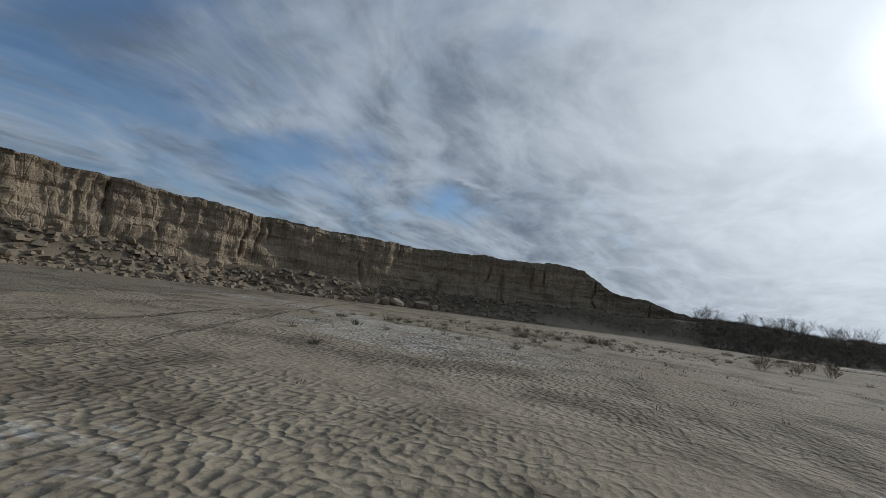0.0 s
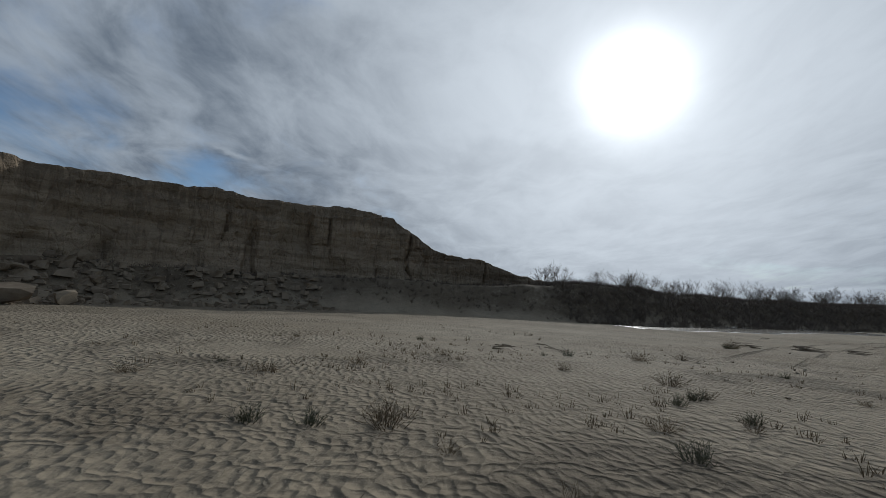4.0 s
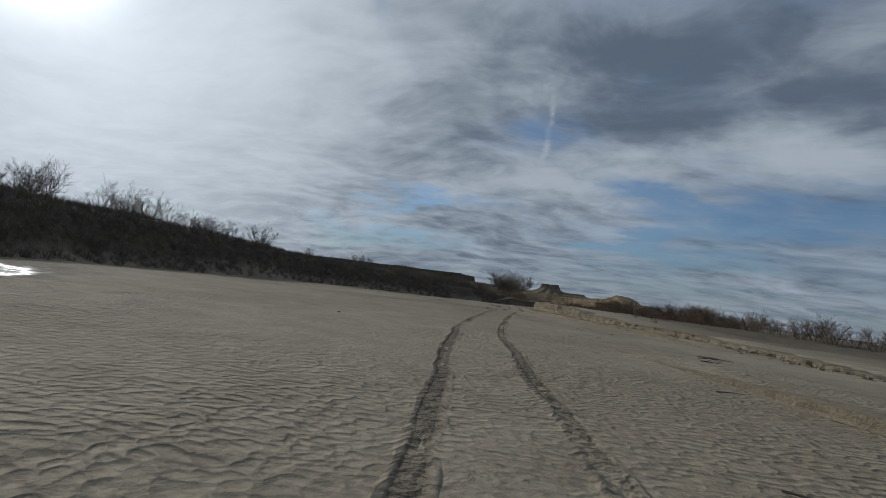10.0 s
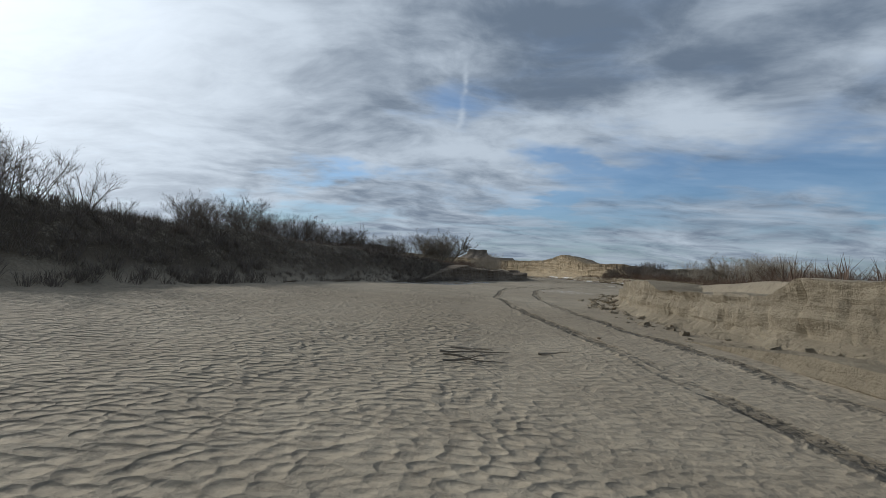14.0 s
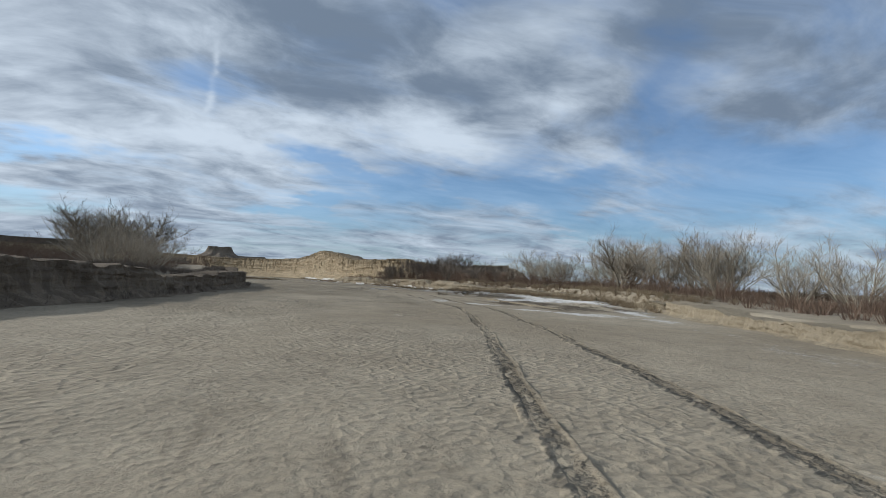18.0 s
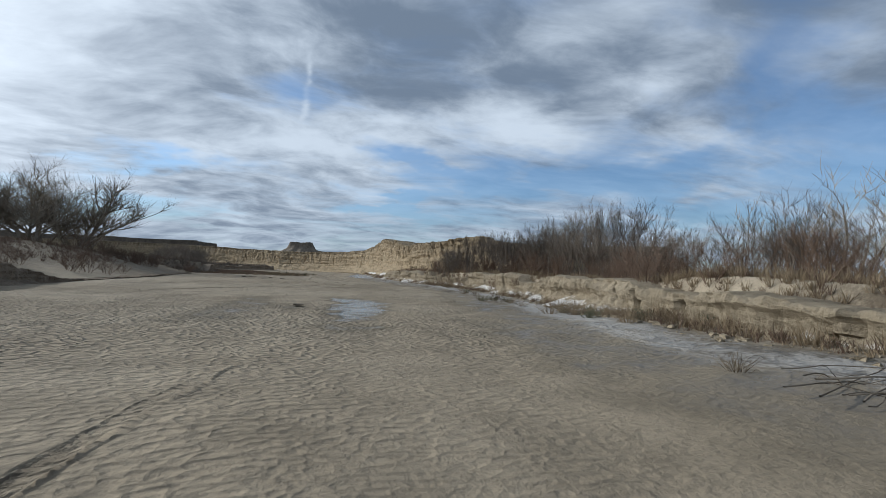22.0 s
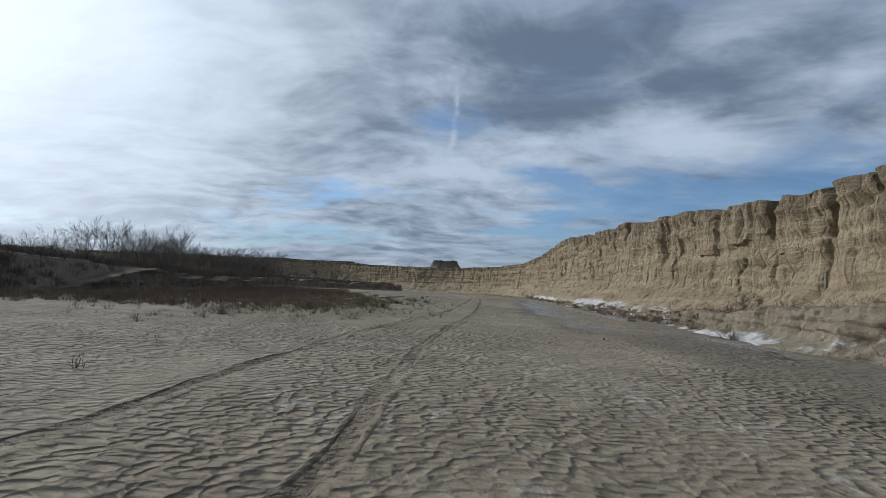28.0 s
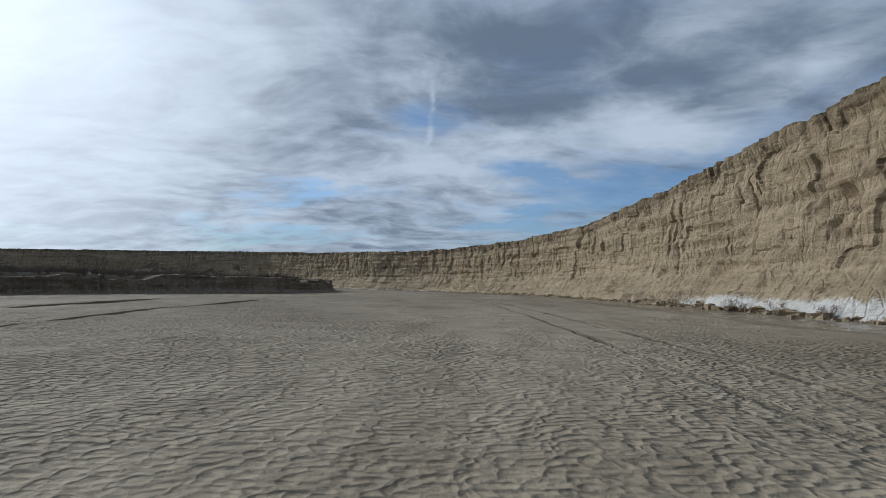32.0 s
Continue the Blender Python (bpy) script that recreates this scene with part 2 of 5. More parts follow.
def vnoise(x, y, z, seed=0):
    x, y, z = np.broadcast_arrays(np.asarray(x, float), np.asarray(y, float), np.asarray(z, float))
    fx, fy, fz = np.floor(x), np.floor(y), np.floor(z)
    ix, iy, iz = fx.astype(np.int64), fy.astype(np.int64), fz.astype(np.int64)
    u, v, w = x - fx, y - fy, z - fz
    u, v, w = u * u * (3 - 2 * u), v * v * (3 - 2 * v), w * w * (3 - 2 * w)
    r = 0
    for a in (0, 1):
        for b in (0, 1):
            for c in (0, 1):
                r = r + hashn(ix + a, iy + b, iz + c, seed) * (u if a else 1 - u) * (v if b else 1 - v) * (w if c else 1 - w)
    return r * 2 - 1


def fbm(x, y, z, octaves=4, seed=0, gain=0.5):
    t, a, s = 0, 1.0, 1.0
    for o in range(octaves):
        t = t + a * vnoise(x * s + 17.3 * o, y * s - 9.1 * o, z * s + 4.7 * o, seed + o)
        a, s = a * gain, s * 2.03
    return t


def smooth(a, b, x):
    t = np.clip((x - a) / (b - a), 0, 1)
    return t * t * (3 - 2 * t)


# ---- materials ----
def material(name):
    m = bpy.data.materials.new(name)
    m.use_nodes = True
    N = Nodes(m.node_tree)
    out = N.n("ShaderNodeOutputMaterial")
    bs = N.n("ShaderNodeBsdfPrincipled")
    N.t.links.new(bs.outputs[0], out.inputs[0])
    N.put(bs, "Specular IOR Level", 0.25)
    return m, N, bs


def bump(N, bs, height, strength, dist, base=None):
    b = N.n("ShaderNodeBump")
    N.put(b, "Strength", strength), N.put(b, "Distance", dist), N.put(b, "Height", height)
    if base is not None:
        N.put(b, "Normal", base)
    N.put(bs, "Normal", b.outputs[0])
    return b.outputs[0]


def attribute(N, name):
    return N.n("ShaderNodeAttribute", attr=name).outputs["Fac"]


def sand_material():
    m, N, bs = material("wash_sand")
    pos = N.n("ShaderNodeNewGeometry").outputs["Position"]
    salt, wet, rip, dark, rutm = (attribute(N, a) for a in ("salt", "wet", "ripple", "veg", "rut"))
    big = N.noise(pos, 0.09, 4.0)
    mid = N.noise(pos, 0.9, 5.0, 0.6)
    fine = N.noise(pos, 14.0, 6.0, 0.65)
    lump = N.noise(pos, 4.5, 5.0, 0.6)
    grain = N.noise(pos, 120.0, 3.0, 0.6)
    col = N.mix(N.ramp(big, 0.35, 0.65), rgb(0.29, 0.238, 0.166), rgb(0.37, 0.312, 0.226))
    col = N.mix(N.ramp(mid, 0.3, 0.75, 0.0, 0.5), col, rgb(0.20, 0.164, 0.116))
    col = N.mix(N.math("MULTIPLY", N.ramp(fine, 0.45, 0.75), 0.5), col, rgb(0.14, 0.112, 0.08))
    col = N.mix(N.math("MULTIPLY", N.ramp(lump, 0.52, 0.68), 0.3), col, rgb(0.15, 0.122, 0.088))
    # thin brown drainage streaks lying along the wash
    run = N.noise(N.stretch(pos, (2.4, 0.32, 1.0)), 1.0, 6.0, 0.62, 1.2)
    col = N.mix(N.math("MULTIPLY", N.ramp(run, 0.58, 0.70), 0.35), col, rgb(0.13, 0.105, 0.075))
    # rough brown litter; on the west slope it also paints in the shaded side
    col = N.mix(N.math("MULTIPLY", dark, N.ramp(N.math("ADD", fine, N.math("ADD", N.math("MULTIPLY", mid, 0.5), N.math("MULTIPLY", lump, 0.5))), 0.62, 1.04)), col, rgb(0.085, 0.066, 0.046))
    # white salt crust with ragged edges
    sm = N.math("ADD", salt, N.math("MULTIPLY", N.math("SUBTRACT", N.noise(N.stretch(pos, (1.5, 0.8, 1.0)), 2.6, 9.0, 0.74, 0.9), 0.5), 1.5))
    sm = N.ramp(sm, 0.46, 0.92)
    col = N.mix(N.math("MULTIPLY", sm, 0.85), col, rgb(0.68, 0.66, 0.62))
    # damp and wet sand, and the darker brown sand near the south cliff
    wm = N.ramp(N.math("ADD", wet, N.math("MULTIPLY", N.math("SUBTRACT", mid, 0.5), 0.5)), 0.2, 0.8)
    col = N.mix(N.math("MULTIPLY", wm, 0.78), col, rgb(0.105, 0.086, 0.058))
    # damp earth turned up in the wheel ruts
    rm = N.math("MULTIPLY", rutm, N.ramp(N.math("ADD", rutm, N.math("MULTIPLY_ADD", lump, 1.3, -0.65)), 0.25, 0.75))
    col = N.mix(N.math("MULTIPLY", rm, 0.72), col, rgb(0.092, 0.074, 0.052))
    N.put(bs, "Base Color", col)
    N.put(bs, "Roughness", N.ramp(wm, 0.62, 1.0, 0.93, 0.16))
    N.put(bs, "Specular IOR Level", N.ramp(wm, 0.5, 1.0, 0.12, 0.5))
    # current ripples: scalloped hollows between short sinuous crests
    sep = N.n("ShaderNodeSeparateXYZ")
    N.put(sep, 0, pos)
    a1 = N.noise(N.stretch(pos, (1.0, 0.6, 1)), 0.5, 2.0)
    a2 = N.noise(N.stretch(pos, (2.1, 1.3, 1)), 1.0, 2.0)
    a3 = N.noise(N.stretch(N.vmath("ADD", pos, (41, 13, 0)), (1.5, 1.1, 1)), 0.8, 2.0)
    ph = N.math("ADD", N.math("MULTIPLY_ADD", a1, 3.0, N.math("MULTIPLY", a2, 2.6)), N.math("MULTIPLY_ADD", sep.outputs[1], 6.6, N.math("MULTIPLY", sep.outputs[0], 0.4)))
    crest = N.math("POWER", N.math("MULTIPLY_ADD", N.math("SINE", N.math("MULTIPLY", ph, 6.2832)), 0.5, 0.5), 1.4)
    wv = N.n("ShaderNodeCombineXYZ")
    N.put(wv, 0, N.math("MULTIPLY", a2, 0.5)), N.put(wv, 1, N.math("MULTIPLY", a1, 0.6))
    cup = N.voronoi(N.stretch(N.vmath("ADD", N.stretch(pos, (1, 1, 0)), wv.outputs[0]), (2.0, 2.7, 1.0)), 3.3, "SMOOTH_F1", 1.0, 0.35)
    cup = N.math("MINIMUM", N.math("MULTIPLY", N.math("MULTIPLY", cup, cup), 2.0), 1.0)
    hgt = N.math("ADD", N.math("MULTIPLY", crest, N.ramp(a3, 0.35, 0.65, 0.08, 0.42)), N.math("ADD", N.math("MULTIPLY", cup, 1.0), N.math("MULTIPLY", lump, 0.5)))
    hgt = N.math("MULTIPLY", hgt, N.math("MULTIPLY_ADD", rip, 0.95, 0.05))
    flat = N.math("SUBTRACT", 1.0, N.math("MULTIPLY", N.ramp(wm, 0.75, 1.0), 0.95))
    tread = N.math("MULTIPLY", rutm, N.math("ADD", N.math("MULTIPLY", lump, 1.3), N.noise(pos, 9.0, 3.0)))
    extra = N.math("ADD", N.math("MULTIPLY", fine, 0.3), N.math("ADD", N.math("MULTIPLY", N.math("MULTIPLY", dark, N.math("ADD", mid, lump)), 0.8), tread))
    n1 = bump(N, bs, N.math("MULTIPLY", N.math("ADD", hgt, extra), flat), 1.0, 0.105)
    bump(N, bs, grain, 0.3, 0.004, n1)
    return m


def cliff_material(name, light, dark, pale, cell=0.3, streak_shade=0.7, relief=0.26):
    m, N, bs = material(name)
    geo = N.n("ShaderNodeNewGeometry")
    pos = geo.outputs["Position"]
    w = N.noise(pos, 0.35, 3.0)
    sep = N.n("ShaderNodeSeparateXYZ")
    N.put(sep, 0, pos)
    zz = N.math("ADD", sep.outputs[2], N.math("MULTIPLY", w, 0.9))
    cz = N.n("ShaderNodeCombineXYZ")
    N.put(cz, 0, N.math("MULTIPLY", sep.outputs[0], 0.03)), N.put(cz, 1, N.math("MULTIPLY", sep.outputs[1], 0.03)), N.put(cz, 2, zz)
    strata = N.noise(cz.outputs[0], 1.9, 6.0, 0.7)
    streaks = N.noise(N.stretch(pos, (1.5, 1.5, 0.2)), 1.3, 7.0, 0.66, 0.6)
    patch = N.noise(pos, 0.16, 4.0, 0.55)
    fine = N.noise(pos, 9.0, 7.0, 0.72)
    crumb = N.noise(N.stretch(pos, (1.0, 1.0, 1.7)), 2.4, 6.0, 0.68, 0.3)
    deep = tuple(c * 0.58 for c in dark[:3]) + (1,)
    col = N.mix(N.ramp(strata, 0.34, 0.66), light, dark)
    rim = attribute(N, "rim")
    # dark upright streaks painted in for crevice shade, denser towards the rim
    shade_mask = N.math("ADD", streaks, N.math("MULTIPLY_ADD", rim, 0.2, -0.05))
    col = N.mix(N.math("MULTIPLY", N.ramp(shade_mask, 0.45, 0.62), streak_shade), col, deep)
    col = N.mix(N.math("MULTIPLY", N.ramp(patch, 0.5, 0.72), 0.5), col, pale)
    col = N.mix(N.math("MULTIPLY", N.ramp(crumb, 0.52, 0.72), 0.4), col, deep)
    col = N.mix(N.math("MULTIPLY", N.ramp(fine, 0.45, 0.8), 0.35), col, deep)
    s = attribute(N, "salt")
    sm = N.ramp(N.math("ADD", s, N.math("MULTIPLY", N.math("SUBTRACT", N.noise(N.stretch(pos, (1, 1, 2)), 1.9, 9.0, 0.74, 0.7), 0.5), 1.4)), 0.47, 0.8)
    col = N.mix(N.math("MULTIPLY", sm, 0.85), col, rgb(0.70, 0.68, 0.64))
    N.put(bs, "Base Color", col), N.put(bs, "Roughness", 0.95)
    N.put(bs, "Specular IOR Level", 0.1)
    cracks = N.voronoi(N.stretch(pos, (1.0, 1.0, 0.45)), 1.3, "DISTANCE_TO_EDGE")
    h = N.math("ADD", N.math("MULTIPLY", N.ramp(cracks, 0.0, 0.10), cell), N.math("ADD", N.math("MULTIPLY", strata, 0.7), N.math("ADD", N.math("MULTIPLY", streaks, 0.7), N.math("ADD", N.math("MULTIPLY", crumb, 0.8), N.math("MULTIPLY", fine, 0.5)))))
    bump(N, bs, h, 1.0, relief)
    return m


def plain_material(name, a, b, scale=6.0, rough=0.9, bscale=20.0, bdist=0.01):
    m, N, bs = material(name)
    tc = N.n("ShaderNodeTexCoord").outputs["Object"]
    rnd = N.n("ShaderNodeObjectInfo").outputs["Random"]
    f = N.math("ADD", N.math("MULTIPLY", N.noise(tc, scale, 5.0, 0.6), 0.8), N.math("MULTIPLY", rnd, 0.35))
    N.put(bs, "Base Color", N.mix(N.ramp(f, 0.25, 0.85), a, b)), N.put(bs, "Roughness", rough)
    bump(N, bs, N.noise(tc, bscale, 5.0, 0.6), 0.6, bdist)
    return m


SAND = sand_material()
CLIFF = cliff_material("silt_cliff", rgb(0.445, 0.352, 0.228), rgb(0.305, 0.238, 0.152), rgb(0.465, 0.378, 0.254), 0.25, 0.85, 0.24)
CLIFF_S = cliff_material("shale_cliff", rgb(0.45, 0.355, 0.245), rgb(0.30, 0.234, 0.163), rgb(0.40, 0.325, 0.225), 0.3, 0.6, 0.26)
BANK = cliff_material("sand_bank", rgb(0.35, 0.29, 0.20), rgb(0.27, 0.222, 0.154), rgb(0.37, 0.315, 0.23), 0.1, 0.35, 0.13)
EARTH = cliff_material("dark_earth", rgb(0.31, 0.246, 0.178), rgb(0.21, 0.165, 0.12), rgb(0.36, 0.29, 0.208), 0.1, 0.6, 0.22)
FAR = plain_material("far_rock", rgb(0.09, 0.073, 0.055), rgb(0.25, 0.20, 0.145), 0.09, 0.95, 0.3, 2.5)
TWIG = plain_material("bare_twig", rgb(0.10, 0.08, 0.063), rgb(0.20, 0.165, 0.13), 3.0)
TWIG_PALE = plain_material("pale_twig", rgb(0.20, 0.165, 0.12), rgb(0.34, 0.29, 0.22), 3.0)
TWIG_GREY = plain_material("grey_twig", rgb(0.16, 0.134, 0.10), rgb(0.31, 0.262, 0.20), 3.0)
TWIG_RED = plain_material("reddish_twig", rgb(0.10, 0.066, 0.046), rgb(0.19, 0.13, 0.09), 3.0)
DRY = plain_material("dry_weed", rgb(0.13, 0.098, 0.06), rgb(0.25, 0.19, 0.118), 5.0)
SAGE = plain_material("sage_leaf", rgb(0.07, 0.075, 0.045), rgb(0.14, 0.135, 0.085), 8.0)
ROCK = plain_material("fallen_rock", rgb(0.15, 0.115, 0.08), rgb(0.29, 0.235, 0.165), 1.8, 0.95, 5.0, 0.06)
WOOD = plain_material("drift_wood", rgb(0.10, 0.08, 0.06), rgb(0.24, 0.20, 0.15), 4.0)

# ---- plan of the wash ----
LEFT = [(-20, -24), (-45, -22), (-60, -19), (-69, -16), (-76, -11), (-86, -6), (-94, 5), (-95, 17), (-94, 28), (-98, 40), (-105, 52), (-110, 66), (-109, 80),
        (-104, 93), (-98, 107), (-94, 120), (-91, 130), (-88.6, 138), (-87.4, 150), (-84.5, 164), (-81.8, 178), (-82.5, 192), (-84, 208), (-87, 228), (-89, 250),
        (-92, 275), (-100, 300), (-109, 330), (-111, 350), (-108, 368), (-100, 382), (-95, 396), (-99, 422), (-114, 455), (-138, 490)]
RIGHT = [(0, 40), (-40, 38), (-58, 46), (-65, 56), (-71, 67), (-76, 79), (-79, 91), (-80, 105), (-79, 117), (-74, 130), (-64, 147), (-57.5, 156), (-56.3, 166), (-56.4, 178),
         (-55.3, 187), (-52.9, 197), (-52, 208), (-53.6, 225), (-54.6, 242), (-54.6, 262), (-53.8, 290), (-51.5, 310), (-51, 340), (-51, 365), (-55, 400), (-63, 430), (-84, 458), (-108, 474), (-128, 500)]


# The plan below is drawn along the wash in a straightened chart. Each reach: chart distance, true distance north, sideways swing of the wash.
REACHES = [(36.7, 36.7, 0.0), (39.0, 41.7, -1.3), (40.7, 47.3, -3.6), (43.9, 53.8, -4.8), (47.1, 61.3, -6.1), (55.3, 77.7, -9.6), (65.6, 94.6, -11.3), (78.2, 110.4, -12.9), (84.6, 117.8, -12.9), (119.6, 146.3, -17.0), (129.6, 159.8, -17.2), (138.4, 172.2, -16.3), (145.9, 183.3, -14.8), (153.1, 194.2, -12.9), (162.1, 205.6, -11.9), (170.5, 217.2, -11.1), (179.3, 228.4, -10.8), (189.4, 239.5, -10.6), (199.3, 251.2, -10.5), (208.6, 263.3, -10.2), (217.9, 275.6, -10.1), (242.7, 308.4, -11.8)]
CH, TN, SW = (np.array([r[i] for r in REACHES]) for i in range(3))


def bend(x, y):
    """From the chart to the ground."""
    x, y = np.asarray(x, float), np.asarray(y, float)
    yt = np.where(y < CH[0], y, np.where(y > CH[-1], y + TN[-1] - CH[-1], np.interp(y, CH, TN)))
    return x + np.interp(y, CH, SW), yt


def unbend(x, y):
    """From the ground to the chart."""
    x, y = np.asarray(x, float), np.asarray(y, float)
    yc = np.where(y < TN[0], y, np.where(y > TN[-1], y + CH[-1] - TN[-1], np.interp(y, TN, CH)))
    return x - np.interp(yc, CH, SW), yc


def along(line, ds):
    """Points every ds along a polyline, rounded at its corners, with run length."""
    p = np.array(line, float)
    for _ in range(2):
        q = np.empty((2 * len(p) - 2, 2))
        q[0::2], q[1::2] = 0.75 * p[:-1] + 0.25 * p[1:], 0.25 * p[:-1] + 0.75 * p[1:]
        p = np.vstack([p[:1], q, p[-1:]])
    p = np.vstack([p[:-1, None] + (p[1:, None] - p[:-1, None]) * np.linspace(0, 1, 4, endpoint=False)[None, :, None]]).reshape(-1, 2)
    p = np.column_stack(bend(p[:, 0], p[:, 1]))
    s = np.concatenate([[0], np.cumsum(np.hypot(*np.diff(p, axis=0).T))])
    u = np.arange(0, s[-1], ds)
    return np.column_stack([np.interp(u, s, p[:, 0]), np.interp(u, s, p[:, 1])]), u


def side_of(line, x, y):
    """Signed distance to a polyline (positive on its left when walking it) and the nearest point, in the chart."""
    p, _ = along(line, 3.0)
    best, sign, ny, nx = np.full(x.shape, 1e9), np.ones(x.shape), np.zeros(x.shape), np.zeros(x.shape)
    for a, b in zip(p[:-1], p[1:]):
        d = b - a
        t = np.clip(((x - a[0]) * d[0] + (y - a[1]) * d[1]) / (d @ d), 0, 1)
        qx, qy = a[0] + t * d[0], a[1] + t * d[1]
        r = np.hypot(x - qx, y - qy)
        c = d[0] * (y - a[1]) - d[1] * (x - a[0])
        m = r < best
        best, sign, ny, nx = np.where(m, r, best), np.where(m, np.sign(c), sign), np.where(m, qy, ny), np.where(m, qx, nx)
    return (best * np.where(sign == 0, 1, sign), *unbend(nx, ny))


def left_height(nx, ny):
    """Height of the left bank above the bed where its foot lies at (nx, ny)."""
    return np.interp(ny, [-30, -5, 8, 20, 30, 42, 60, 70, 80, 95, 110, 118, 132, 140, 146, 151, 158, 175, 200, 230, 280, 330, 420], [2.5, 2.5, 2.5, 2.8, 3.4, 3.2, 3.6, 3.8, 3.4, 2.9, 2.7, 2.6, 2.4, 1.9, 1.55, 1.4, 1.3, 1.3, 2.2, 3.4, 1.3, 1.9, 2.2])


def right_height(nx, ny):
    return np.interp(ny, [38, 50, 62, 74, 86, 105, 118, 130, 148, 160, 178, 200, 225, 245, 266, 300, 340, 500], [0.12, 0.25, 0.42, 0.7, 1.3, 1.35, 1.1, 0.4, 0.55, 0.75, 1.0, 1.6, 1.7, 1.5, 0.3, 0.2, 0.15, 0.12])


CL_S = [(-10, -29), (-45, -25), (-60, -22), (-70, -18.5), (-79, -13), (-89, -8), (-98, 4), (-101, 17), (-103, 27), (-106, 36)]
CL_R = [(-20, 221), (-34, 217.5), (-43, 216.2), (-47.5, 218.4), (-49.4, 223.5), (-50, 240), (-50, 262), (-49.5, 285), (-48.5, 310), (-48, 335), (-48, 362), (-51, 398), (-60, 427), (-82, 462), (-108, 480), (-130, 506), (-175, 540), (-235, 556), (-300, 560), (-380, 556)]


def south_height(y):
    return np.interp(y, [-30, -22, -17, -9, 0, 7, 9, 11.5, 13.5, 15, 17, 21, 24, 28, 34], [8.3, 8.1, 8.1, 8.4, 8.9, 9.2, 9.2, 8.8, 7.6, 6.5, 5.6, 5.2, 4.5, 3.7, 3.2])


def north_height(y):
    return np.interp(y, [215.5, 217.5, 221, 230, 236, 248, 258, 268, 281, 286, 293, 304, 313, 324, 335, 345, 366, 374, 388, 405, 428, 467, 506, 540, 560], [4.6, 5.6, 6.4, 6.6, 6.8, 7.0, 7.4, 8.1, 9.3, 10.0, 10.7, 11.3, 12.0, 12.9, 13.8, 14.2, 13.9, 13.5, 12.8, 12.1, 12.0, 12.2, 14.0, 16.5, 17.5])


# low broken edges of sand sheets: line, rise on its left side, reach of the raised sheet
LEDGES = [
    ([(-71.2, 28.5), (-73.2, 31), (-76.4, 35.6), (-79, 41)], -0.13, 7.0),
    ([(-68, 32), (-70.5, 36.5), (-72.6, 40.6), (-76, 48), (-78.5, 56)], -0.17, 7.0),
    ([(-70.8, 62), (-73.4, 69), (-77.2, 78), (-79.9, 88), (-81.0, 98), (-81.2, 106)], -0.24, 3.0),
    ([(-62.6, 156), (-63.2, 161), (-62.5, 166), (-61.4, 172), (-60.4, 178)], -0.09, 2.6),
    ([(-60.2, 157), (-60.4, 163), (-59.6, 169), (-58.8, 176)], -0.12, 2.6),
    ([(-75, 260), (-76.5, 272), (-76.8, 285), (-76.1, 296), (-76.6, 304), (-77.8, 308), (-79.6, 316), (-84.8, 336), (-88, 362)], 0.06, 8.0),
    ([(-83.5, 294), (-86, 306), (-87.5, 320), (-91, 339), (-95, 360)], 0.07, 10.0),
]


